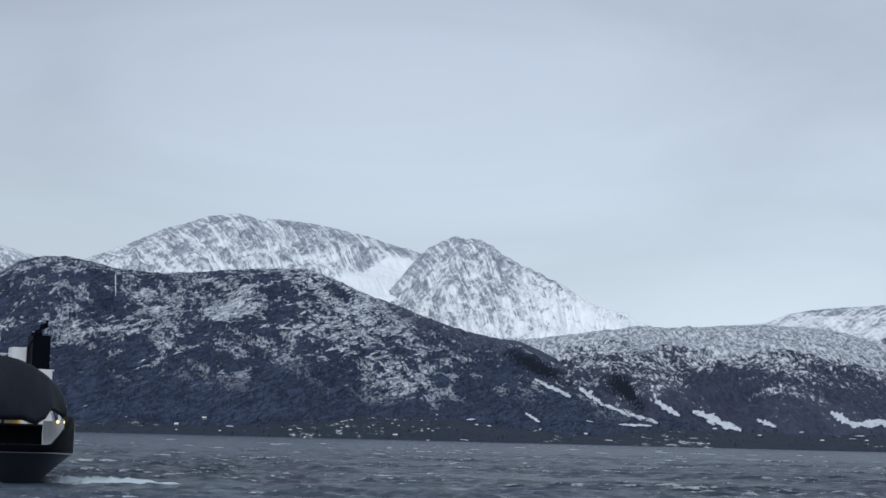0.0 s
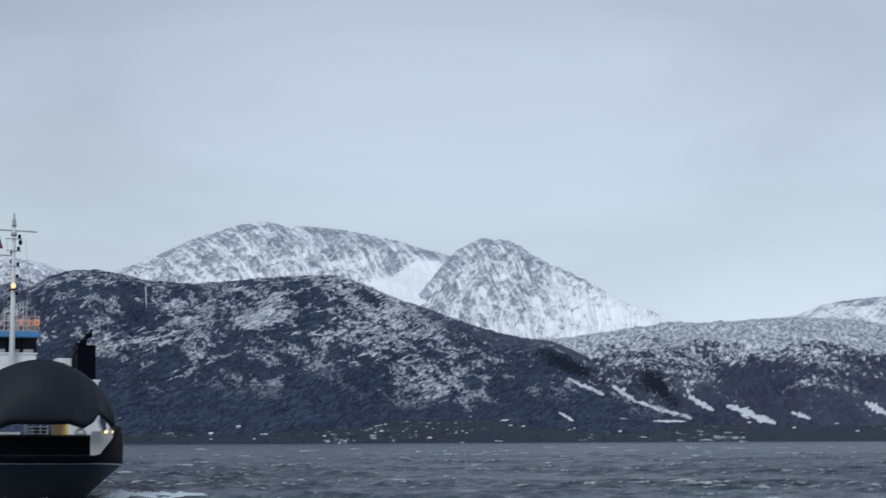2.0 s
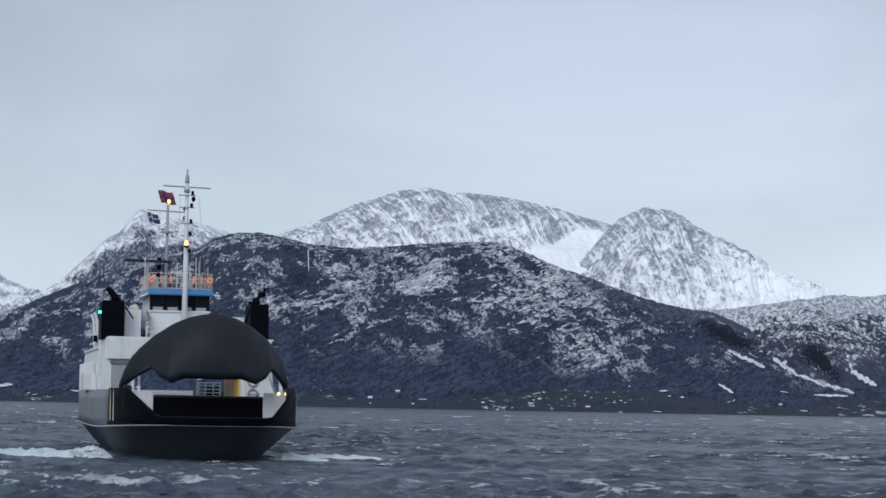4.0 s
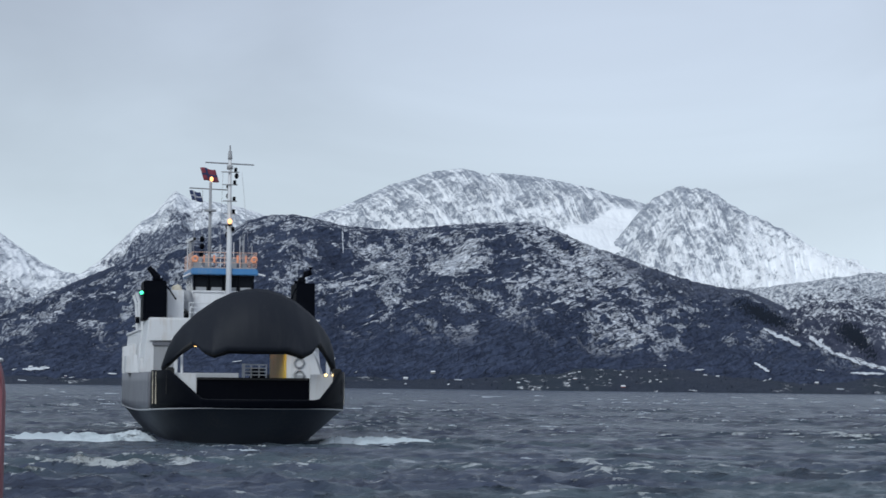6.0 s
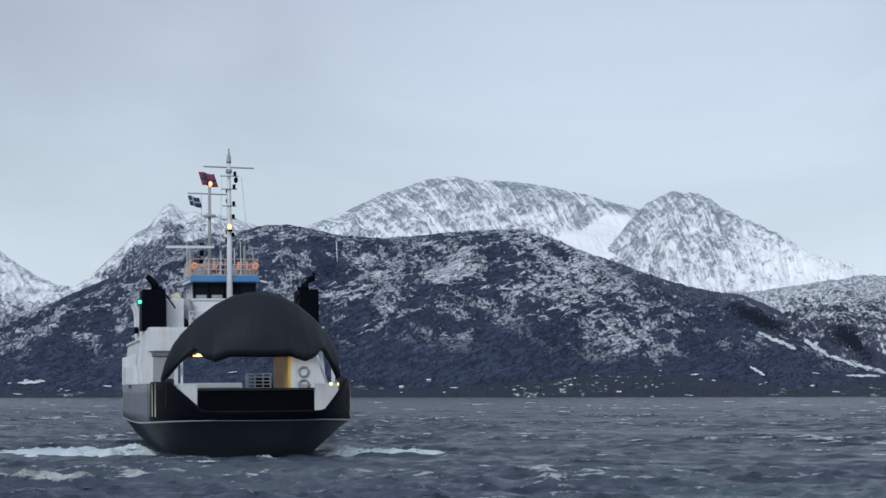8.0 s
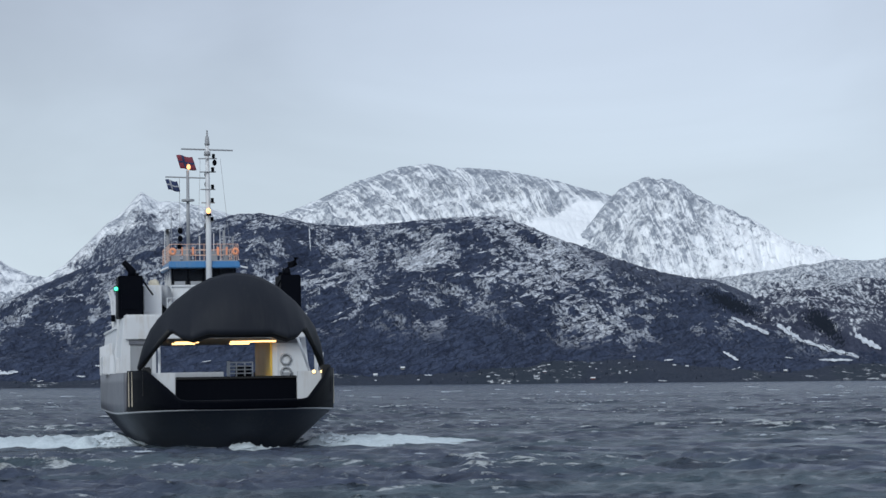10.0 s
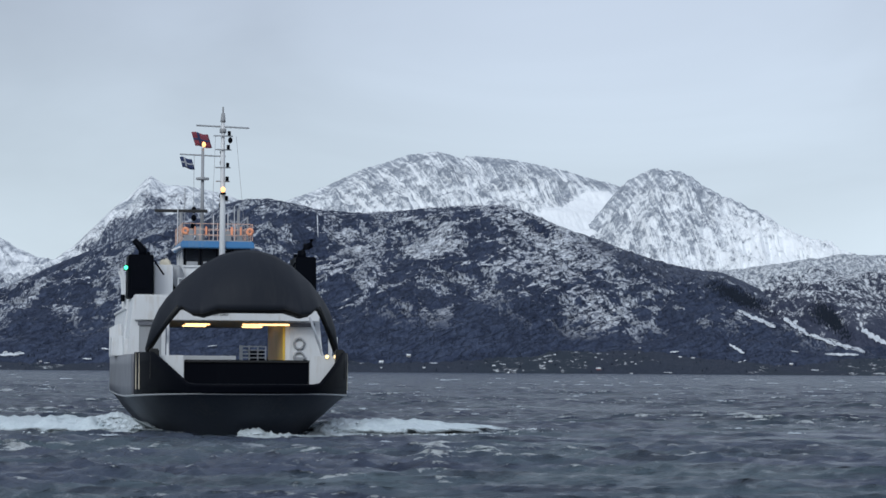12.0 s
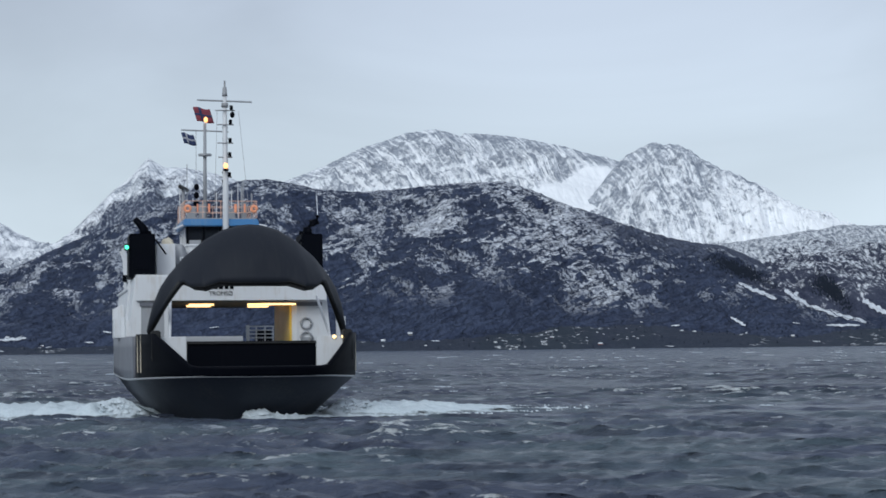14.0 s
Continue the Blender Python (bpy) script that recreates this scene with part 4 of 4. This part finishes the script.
part("lamp_post", tube([(-6.45, 19.95, 8.3), (-6.45, 19.95, 11.6)], 0.16), WHITE, ferry)
part("locker", box(-4.75, -3.45, 18.0, 20.5, 9.16, 11.4), WHITE, ferry, "white deck locker", 0.05)
part("locker", box(3.6, 4.8, 18.0, 20.5, 9.16, 11.0), WHITE, ferry, "white deck locker", 0.05)


def tarpaulin(centre, r, tall, seed):
    """A slack cover drawn over a rounded raft: lumps and folds."""
    bm = bmesh.new()
    bmesh.ops.create_icosphere(bm, subdivisions=3, radius=1.0)
    for q in bm.verts:
        k = 1 + 0.28 * noise.fractal(q.co * 1.6 + Vector((seed, 0, 0)), 0.8, 2.0, 3)
        q.co = Vector(centre) + Vector((q.co.x * r * k, q.co.y * r * 1.4 * k, q.co.z * tall * k))
    return bm


part("raft_cover", tarpaulin((-3.1, 20.2, 10.75), 0.50, 0.85, 2), STEEL, ferry, "slack grey tarpaulin over a raft", smooth=True)
part("raft_cover", tarpaulin((-3.9, 19.2, 11.35), 0.42, 0.50, 7), CREAM, ferry, "slack pale tarpaulin over a raft", smooth=True)
part("stair_house", box(-3.75, -2.8, 20.2, 23.0, 9.16, 10.3), WHITE, ferry, bevel=0.04)
part("stair_window", box(-3.7, -2.88, 20.12, 20.18, 9.2, 10.1), GLASS, ferry)

# boat davit and raft on the casing
for y in (22.5, 26.5):
    part("davit_post", tube([(-6.5, y, 8.3), (-6.62, y, 10.6), (-6.85, y, 11.3)], 0.12), WHITE, ferry)
for z in (9.4, 10.5):
    part("davit_bar", tube([(-6.56, 22.5, z), (-6.56, 26.5, z)], 0.08), WHITE, ferry)
part("raft_canister", tube([(-6.1, 23.7, 8.75), (-6.1, 25.3, 8.75)], 0.42, None, 14), WHITE, ferry, "white raft canister", smooth=True)
part("davit_winch", tube([(-6.75, 22.2, 8.9), (-6.75, 22.2, 9.4)], 0.16, None, 10), BLACK, ferry, "black davit winch")
part("side_locker", box(-7.35, -6.9, 26.0, 30.0, 5.0, 6.4), WHITE, ferry, bevel=0.05)


def railing(path, z, height, mat, rails=3, gap=1.3, r=0.035):
    """Posts and rails along a line on a deck; each post and each rail a part."""
    pts = [Vector((x, y, 0)) for x, y in path]
    for a, b in zip(pts, pts[1:]):
        n = max(1, round((b - a).length / gap))
        for k in range(n + (b == pts[-1])):
            p = a.lerp(b, k / n)
            part("rail_post", tube([(p.x, p.y, z), (p.x, p.y, z + height)], r), mat, ferry)
        for k in range(rails):
            h = z + height * (k + 1) / rails
            part("rail", tube([(a.x, a.y, h), (b.x, b.y, h)], r * 0.9), mat, ferry)


railing([(-3.4, 13.5), (3.6, 13.5)], 9.16, 1.1, WHITE)
railing([(-5.8, 19.6), (-5.8, 36.5), (6.4, 36.5), (6.4, 19.6)], 9.12, 1.1, WHITE, gap=1.9)

# wheelhouse
house_base = part("wheelhouse", box(-2.5, 2.25, 20.8, 27.2, 9.16, 11.5), WHITE, ferry, "white wheelhouse with a blue roof", 0.05)
part("window_band", box(-2.42, 2.17, 20.9, 27.1, 11.5, 12.74, None, 1.05), RUBBER, house_base, "black window frame round the wheelhouse")
FRONT_POSTS, SIDE_POSTS = (-2.46, -1.3, -0.15, 1.0, 2.2), (20.9, 22.4, 24.0, 25.6, 27.1)
for a, b in zip(FRONT_POSTS, FRONT_POSTS[1:]):
    bm = box(a + 0.09, b - 0.09, 20.86, 20.88, 11.82, 12.66)
    for q in bm.verts:
        q.co.y -= 0.125 * (q.co.z - 11.5)
    part("window_pane", bm, GLASS, house_base)
for a, b in zip(SIDE_POSTS, SIDE_POSTS[1:]):
    bm = box(-2.46, -2.44, a + 0.09, b - 0.09, 11.6, 12.66)
    for q in bm.verts:
        q.co.x -= 0.093 * (q.co.z - 11.5)
    part("window_pane", bm, GLASS, house_base)
for x in (-2.46, -1.3, -0.15, 1.0, 2.2):
    part("mullion", box(x - 0.06, x + 0.06, 20.74, 20.92, 11.45, 12.76), BLACK, house_base)
for y in (22.4, 24.0, 25.6, 27.1):
    part("mullion", box(-2.56, -2.44, y - 0.07, y + 0.07, 11.45, 12.76), WHITE, house_base)
for x in (-1.9, -0.7, 0.45, 1.6):
    part("chart_desk", box(x - 0.4, x + 0.4, 20.84, 20.88, 11.52, 11.8), STEEL, house_base)
part("window_sill", box(-2.6, 2.35, 20.66, 20.82, 11.4, 11.52), WHITE, house_base)
part("roof", box(-2.8, 2.55, 20.1, 27.9, 12.76, 13.26, None, 0.97), BLUE, house_base, "blue roof edge", 0.06)
part("roof_top", box(-2.6, 2.35, 20.3, 27.7, 13.26, 13.33), STEEL, house_base)
part("bridge_wing", tube([(-2.6, 20.4, 12.9), (-3.4, 20.4, 12.55)], 0.07), WHITE, house_base)
part("bridge_wing", tube([(2.4, 20.4, 12.9), (3.1, 20.4, 12.75)], 0.07), WHITE, house_base)
railing([(-2.65, 20.4), (2.4, 20.4), (2.4, 27.6), (-2.65, 27.6), (-2.65, 20.4)], 13.33, 1.2, PEACH, 3, 1.25, 0.024)
for x in (-2.45, 2.2):
    part("lifebuoy", ring((x, 20.28, 13.98), 0.19, 0.11), ORANGE, ferry, "orange lifebuoy on the rail", smooth=True)
for x, w in ((-1.75, 0.05), (-0.95, 0.07), (0.9, 0.09), (1.55, 0.06)):
    part("float_box", box(x - w, x + w, 20.25, 20.45, 13.72, 14.32), ORANGE, ferry, "orange float box on the rail", 0.03)
for x, y, w, top in ((-2.05, 22.5, 0.30, 14.25), (-1.2, 23.5, 0.22, 14.5), (0.75, 22.8, 0.34, 14.15), (1.75, 23.2, 0.20, 14.6)):
    part("aerial_box", box(x - w, x + w, y - 0.2, y + 0.2, 13.33, top), STEEL, ferry, "grey aerial box on the roof", 0.03)
for x, y, top in ((-2.75, 24.0, 15.9), (-0.35, 21.4, 15.2), (0.95, 24.0, 15.6), (1.15, 21.2, 15.9)):
    part("aerial_rod", tube([(x, y, 13.33), (x, y, top)], 0.035), WHITE, ferry)
part("search_light", tube([(1.4, 21.0, 13.4), (1.4, 21.0, 15.6)], 0.07), STEEL, ferry)
part("search_light", tube([(2.2, 22.0, 13.4), (2.2, 22.0, 15.2)], 0.06), STEEL, ferry)

# masts
mast = part("main_mast", tube([(0.19, 20.1, 9.16), (0.19, 20.1, 15.5), (0.19, 20.4, 19.0), (0.19, 20.5, 22.0)], 0.24, None, 12, 0.13), WHITE, ferry, "white main mast", smooth=True)
part("mast_top", tube([(0.19, 20.5, 22.0), (0.19, 20.5, 23.05)], 0.06), STEEL, mast)
part("radome", tube([(0.19, 20.5, 21.95), (0.19, 20.5, 22.1), (0.19, 20.5, 22.45), (0.19, 20.5, 22.6)], 0.20, None, 12, 0.12), STEEL, mast, smooth=True)
part("aerial_drum", tube([(0.19, 20.5, 21.15), (0.19, 20.5, 21.45)], 0.24, None, 12), STEEL, mast, smooth=True)
part("yard", tube([(-1.75, 20.5, 21.65), (2.1, 20.5, 21.55)], 0.06), STEEL, mast)
for z, w in ((20.9, 0.7), (19.9, 0.6), (18.6, 0.55), (17.6, 0.5), (16.2, 0.45)):
    part("bracket", tube([(0.19 - w, 20.2, z), (0.19 + w, 20.2, z)], 0.045), STEEL, mast)
    part("nav_lamp", tube([(0.19 + w * 0.6, 20.1, z + 0.04), (0.19 + w * 0.6, 20.1, z + 0.34)], 0.12, None, 10), BLACK, mast)
for x in (-0.35, 1.15):
    part("stay", tube([(x, 20.4, 20.9), (x * 1.6, 20.4, 14.0)], 0.013), STEEL, mast)
part("horn", ball((0.70, 20.2, 20.6), 0.17, None, 1.4), BLACK, mast)
lamp = part("mast_lamp", tube([(0.19, 19.75, 16.6), (0.19, 19.75, 16.75)], 0.2), BLACK, mast)
part("lamp_glass", ball((0.17, 19.7, 16.95), 0.17, None, 1.3), AMBER_LAMP, lamp, "lit amber lamp glass")
second = part("second_mast", tube([(-0.72, 27, 13.4), (-0.72, 27, 20.7)], 0.16, None, 10, 0.11), STEEL, ferry, "grey second mast", smooth=True)
part("yard", tube([(-2.45, 27, 20.2), (1.0, 27, 20.1)], 0.055), STEEL, second)
part("lamp_glass", ball((-0.66, 26.8, 20.95), 0.15, None, 1.4), AMBER_LAMP, second, "lit amber lamp glass")
part("platform", tube([(-0.72, 27, 18.3), (-0.72, 27, 18.45)], 0.5, None, 12), STEEL, second)
for x, z in ((0.75, 20.6), (0.75, 21.4), (0.72, 18.1), (0.7, 17.4), (-1.35, 17.0), (-1.35, 16.4), (-1.4, 15.8)):
    part("signal_shape", ball((x, 26.9, z - 1.0), 0.2, None, 1.3), BLACK, second)
for x in (0.75, -1.37):
    part("halyard", tube([(x, 26.95, 20.1), (x, 26.95, 14.0)], 0.018), STEEL, second)
part("radar_post", tube([(-2.44, 25, 13.33), (-2.44, 25, 15.62)], 0.13), STEEL, ferry)
SCANNER = (-2.44, 25.0, 15.76)  # the scanner turns about this place
scanner = part("radar_scanner", box(-1.95, 1.95, -0.08, 0.14, -0.11, 0.11), RUBBER, ferry, "turning radar scanner bar, dark behind", 0.03)
part("scanner_face", box(-1.9, 1.9, -0.13, -0.083, -0.10, 0.10), WHITE, scanner, "white face of the scanner")
part("scanner_hub", tube([(0, 0, -0.2), (0, 0, -0.1)], 0.18, None, 10), STEEL, scanner)
part("whip_aerial", tube([(-2.1, 26, 13.4), (-2.1, 26, 17.6)], 0.03), STEEL, ferry)
part("whip_aerial", tube([(2.0, 26, 13.4), (2.0, 26, 16.4)], 0.03), STEEL, ferry)


def flag(x0, x1, z0, z1, field, cross, parent, label):
    """A blown cloth, hanging askew from its yard; the cross lies on both sides of it."""
    def sheet(u0, u1, v0, v1, thick):
        n, m = 9, 5
        co = np.zeros((m, n, 3))
        for j in range(m):
            for i in range(n):
                u, v = u0 + (u1 - u0) * i / (n - 1), v0 + (v1 - v0) * j / (m - 1)
                co[j, i] = (x0 + (x1 - x0) * (u + 0.25 * (1 - v)), 26.9 + 0.12 * math.sin(6 * u + 2 * v), z0 + (z1 - z0) * v - 0.18 * u + 0.05 * math.sin(7 * u))
        return co

    cloth = as_part(grid_mesh("flag", sheet(0, 1, 0, 1, 0), field), parent, 0.02, label)
    for u0, u1, v0, v1 in ((0.3, 0.44, 0, 1), (0, 1, 0.43, 0.57)):
        as_part(grid_mesh("cross", sheet(u0, u1, v0, v1, 0), cross), cloth, 0.04)


flag(-1.6, -0.35, 20.85, 21.9, FLAG_RED, FLAG_BLUE, second, "red flag with a blue cross, blown by the wind")
flag(-2.45, -1.55, 19.2, 20.0, FLAG_BLUE, FLAG_WHITE, second, "navy flag with a white cross, blown by the wind")

# the bow visor swings up about an axle through its two tips
visor = tagged(new("bow_visor"), "charcoal bow visor swinging open")
visor.parent = ferry
HINGE = (0.0, 3.0, 5.2)


SHELL_EDGE = ((0, 0.2, 0.34, 0.50, 0.61, 0.68, 1), (-0.8, -0.5, 0.3, -3.0, 0.5, 8, 8))
LINING_EDGE = ((0, 0.20, 0.32, 0.49, 0.58, 0.68, 1), (-1.6, -1.4, -1.2, -4.6, -1.0, 8, 8))


def visor_rows(inset=0.0, edge=SHELL_EDGE):
    """Rows from the lower edge up to the crown; edge: how far it dips or lifts, by the distance from the middle."""
    rows = []
    for j in range(13):
        f = j / 12
        th = radians(1.2 * (1 - f) + 42.5 * f)
        row = []
        for i in range(101):
            s = -1 + 2 * i / 100
            e = abs(s)
            low = np.interp(e, (0, 0.5, 0.7, 0.85, 1), (6.0, 5.9, 4.8, 2.6, 0))
            up = np.interp(e, (0, 0.12, 0.27, 0.45, 0.65, 0.80, 0.88, 0.95, 1), (6.85, 6.78, 6.5, 5.85, 4.75, 3.6, 2.8, 1.65, 0.15))
            lift = radians(np.interp(e, *edge)) * (1 - f) ** 2
            g = math.sin(f * math.pi / 2)
            rho = max(low * (1 - g) + up * g - inset, 0.0)
            row.append((6.1 * s, -rho * math.cos(th + lift), rho * math.sin(th + lift)))
        rows.append(row)
    return np.array(rows)


shell = as_part(grid_mesh("visor_shell", visor_rows(), VISOR_GREY), visor, 0.14, "charcoal visor plating")
edge = visor_rows()
part("visor_seal", tube([tuple(p) for p in edge[0]], 0.05, None, 8), RUBBER, visor, "black rubber seal", smooth=True)
part("visor_edge", tube([tuple(p) for p in edge[-1]], 0.06, None, 8), VISOR_GREY, visor, smooth=True)
as_part(grid_mesh("visor_lining", visor_rows(0.28, LINING_EDGE)[0:9], RUBBER), visor, 0.06)
for sgn in (-1, 1):
    part("hinge_arm", tube([(sgn * 6.0, 0.0, 0.0), (sgn * 5.15, -2.45, 0.55), (sgn * 4.35, -4.55, 0.9)], 0.17), RUBBER, visor, smooth=True)


# ---- foam thrown up by the bow, moving with the ferry ----
def foam_strip(label, line, widths, height, seed, n=70, m=26):
    """A ridge of broken water along a line on the sea, ragged to both sides."""
    co, uv = np.zeros((n, m, 3)), np.zeros((n, m, 2))
    xs, ys = [p[0] for p in line], [p[1] for p in line]
    ts = np.linspace(0, 1, len(line))
    for i in range(n):
        s = i / (n - 1)
        c = Vector((np.interp(s, ts, xs), np.interp(s, ts, ys), 0))
        d = Vector((np.interp(min(1, s + 0.02), ts, xs) - np.interp(max(0, s - 0.02), ts, xs), np.interp(min(1, s + 0.02), ts, ys) - np.interp(max(0, s - 0.02), ts, ys), 0)).normalized()
        side = Vector((d.y, -d.x, 0))
        w = np.interp(s, ts, widths)
        for j in range(m):
            k = (j / (m - 1) - 0.5) * 2
            p = c + side * (k * w)
            lump = noise.fractal(Vector((p.x * 0.7, p.y * 0.7, seed)), 0.8, 2.0, 5)
            body = max(0.0, 1 - k * k) * (min(1, 0.15 + s * 5) * min(1, (1 - s) * 2.5))
            co[i, j] = (p.x, p.y, -0.22 + body * (height * (0.75 + 0.7 * lump)) + 0.3 * min(1.0, 3 * body))
            uv[i, j] = (min(1.0, 2.2 * body), s)
    ob = grid_mesh("bow_wave", co, FOAM, uv)
    return tagged(ob, label, "foam", "foam round the ferry", kind="stuff")


def foam_flecks(label, line, widths, height, count, seed):
    """Torn flecks and clots of foam strewn along a line on the sea, thick in the middle and thin outside."""
    r = random.Random(seed)
    xs, ys, ts = [p[0] for p in line], [p[1] for p in line], np.linspace(0, 1, len(line))
    verts, faces = [], []
    for _ in range(count):
        s, k = r.random() ** 1.7, r.gauss(0, 0.5)
        c = Vector((np.interp(s, ts, xs), np.interp(s, ts, ys), 0))
        d = Vector((np.interp(min(1, s + 0.02), ts, xs) - np.interp(max(0, s - 0.02), ts, xs), np.interp(min(1, s + 0.02), ts, ys) - np.interp(max(0, s - 0.02), ts, ys), 0)).normalized()
        p = c + Vector((d.y, -d.x, 0)) * (k * np.interp(s, ts, widths))
        body = math.exp(-3 * k * k) * (1 - s) ** 1.5 * min(1.0, 0.3 + 5 * s)
        size = r.uniform(0.04, 0.15) * (0.6 + body) * (2.0 if r.random() < 0.05 else 1.0)
        z = -0.05 + body * height * r.random() ** 1.8
        turn, long = r.gauss(0.1, 0.6), r.uniform(1.0, 2.2)
        base = len(verts)
        for i in range(7):
            a, q = i * 2 * math.pi / 7, size * r.uniform(0.55, 1.2)
            u, v = q * long * math.cos(a), q * math.sin(a)
            verts.append((p.x + u * math.cos(turn) - v * math.sin(turn), p.y + u * math.sin(turn) + v * math.cos(turn), z - size * r.uniform(0.1, 0.6)))
        verts.append((p.x, p.y, z + size * r.uniform(0.4, 0.9)))
        faces += [(base + i, base + (i + 1) % 7, base + 7) for i in range(7)]
    me = bpy.data.meshes.new("foam_flecks")
    me.from_pydata(verts, [], faces)
    me.polygons.foreach_set("use_smooth", np.full(len(me.polygons), True))
    me.materials.append(FLECK)
    return tagged(new("foam_flecks", me), label, "foam", "foam round the ferry", kind="stuff")


PORT_LINE = ((-6.7, 3.0), (-8.6, 5), (-10.5, 9), (-13.5, 19), (-17, 40))
STAR_LINE = ((4.6, -0.4), (7.0, 1.5), (9.6, 4.5), (12.4, 9), (16, 17))
STEM_LINE = ((0.8, -3.8), (-0.6, -3.5), (1.8, -3.7), (3.3, -2.4), (4.8, -0.4))
wakes = [foam_strip("white wash rolling off the hull", PORT_LINE, (1.5, 4.4, 7.0, 9.5, 9.0), 0.75, 3),
         foam_strip("white wash rolling off the hull", STAR_LINE, (1.5, 4.0, 6.2, 8.0, 8.0), 0.66, 9),
         foam_flecks("torn white foam of the bow wave", PORT_LINE, (1.1, 3.6, 6.0, 8.5, 8.0), 1.55, 20000, 21),
         foam_flecks("torn white foam of the bow wave", STAR_LINE, (1.1, 3.4, 5.4, 7.0, 7.0), 1.25, 17000, 22),
         foam_flecks("torn white foam under the stem", STEM_LINE, (0.4, 0.5, 0.6, 0.6, 0.7), 0.60, 4200, 23)]



def whitecaps(count, seed):
    """Small breaking crests strewn over the open water: each a ragged row of foam clots along its wave."""
    r = random.Random(seed)
    verts, faces = [], []
    for _ in range(count):
        y = 120.0 * 9.0 ** r.random() ** 0.8
        x, z = r.uniform(-0.36, 0.36) * y, r.uniform(-0.02, 0.16)
        long, turn = r.uniform(0.3, 1.3) * (0.7 + y / 260), r.gauss(0.04, 0.10)
        for _ in range(int(5 + 12 * long / (0.7 + y / 260))):
            q = r.gauss(0, 0.42)
            size = r.uniform(0.025, 0.065) * (1 + y / 200) * (1.25 - abs(q))
            px, py = x + long * q, y + long * q * math.sin(turn) + r.gauss(0, 0.22) * (1 + y / 150)
            base, wide = len(verts), r.uniform(1.8, 4.0)
            for i in range(7):
                a, k = i * 2 * math.pi / 7, max(0.02, size) * r.uniform(0.55, 1.2)
                verts.append((px + k * wide * math.cos(a), py + k * 1.4 * math.sin(a), z - 0.5 * abs(size)))
            verts.append((px, py, z + 0.45 * abs(size)))
            faces += [(base + i, base + (i + 1) % 7, base + 7) for i in range(7)]
    me = bpy.data.meshes.new("whitecaps")
    me.from_pydata(verts, [], faces)
    me.polygons.foreach_set("use_smooth", np.full(len(me.polygons), True))
    me.materials.append(CREST_FOAM)
    return tagged(new("whitecaps", me), "small white breaking crests on the open water", "foam", kind="stuff")


crests = whitecaps(230, 31)

# ---- red fender post at the edge of the quay ----
post = thing("fender_post", "weathered red steel fender post with snow on it", "post", at=(0, 0, 0.104))
PY = 8.0


def plate(outline, y0, y1):
    """A flat plate standing across the view, from its outline."""
    bm = bmesh.new()
    f0 = [bm.verts.new((x, y0, z)) for x, z in outline]
    f1 = [bm.verts.new((x, y1, z)) for x, z in outline]
    bm.faces.new(f0)
    bm.faces.new(f1[::-1])
    for k in range(len(outline)):
        bm.faces.new((f0[k], f1[k], f1[(k + 1) % len(outline)], f0[(k + 1) % len(outline)]))
    return bm


face = part("face_plate", plate([(-2.030, -1.5), (-1.927, -1.5), (-1.929, 4.06), (-1.936, 4.13), (-1.953, 4.185), (-1.975, 4.21), (-2.000, 4.225), (-2.030, 4.23)], PY, PY + 0.06), RED, post, "faded red face plate", 0.010)
part("side_plate", plate([(-2.6, -1.5), (-2.004, -1.5), (-2.016, 4.22), (-2.045, 4.38), (-2.085, 4.50), (-2.3, 4.85), (-2.6, 5.0)], PY - 0.05, PY + 0.05), DARK_RED, post, "dark red side plate", 0.008)
# black bars laid on the face for the shade inside the slots
for z in (4.13, 3.76, 3.39, 3.02, 2.65):
    part("bolt_slot", tube([(-1.972, PY - 0.004, z - 0.028), (-1.970, PY - 0.004, z + 0.028)], 0.011), RUBBER, post)
bm = bmesh.new()
for k in range(18):
    s = rng.random()
    ball((-1.939 - 0.07 * s, PY + 0.02, 4.284 + 0.05 * s), 0.004 + 0.008 * rng.random(), bm, 0.7)
tagged(part("snow_cap", bm, SNOW, None, "crusted snow on the red post", smooth=True), category="snow", kind="stuff")


# ---- motion ----
def motions():
    walk(ferry, [(t, pose(x, y, z, p, r, h)) for t, x, y, z, p, r, h in FERRY_ROWS])
    walk(visor, [(t, pose(*HINGE, -a, 0, 0)) for t, a in VISOR_ROWS])
    walk(scanner, [(k / 2, pose(*SCANNER, 0, 0, -137.0 * (k / 2 - 8.0))) for k in range(29)])
    for k, wash in enumerate(wakes):
        walk(wash, [(t, pose(x, y, -0.40 + 0.50 * min(1.0, max(0.0, (t - 7.5) / 4)) + 0.07 * math.sin(2.1 * t + k), 0, 0, h)) for t, x, y, z, p, r, h in FERRY_ROWS])
    for water in (sea, crests):
        walk(water, [(t, pose(-1.1 * (t - 7), -0.35 * (t - 7), 0)) for t in (0, 3.5, 7, 10.5, 14)])


motions()
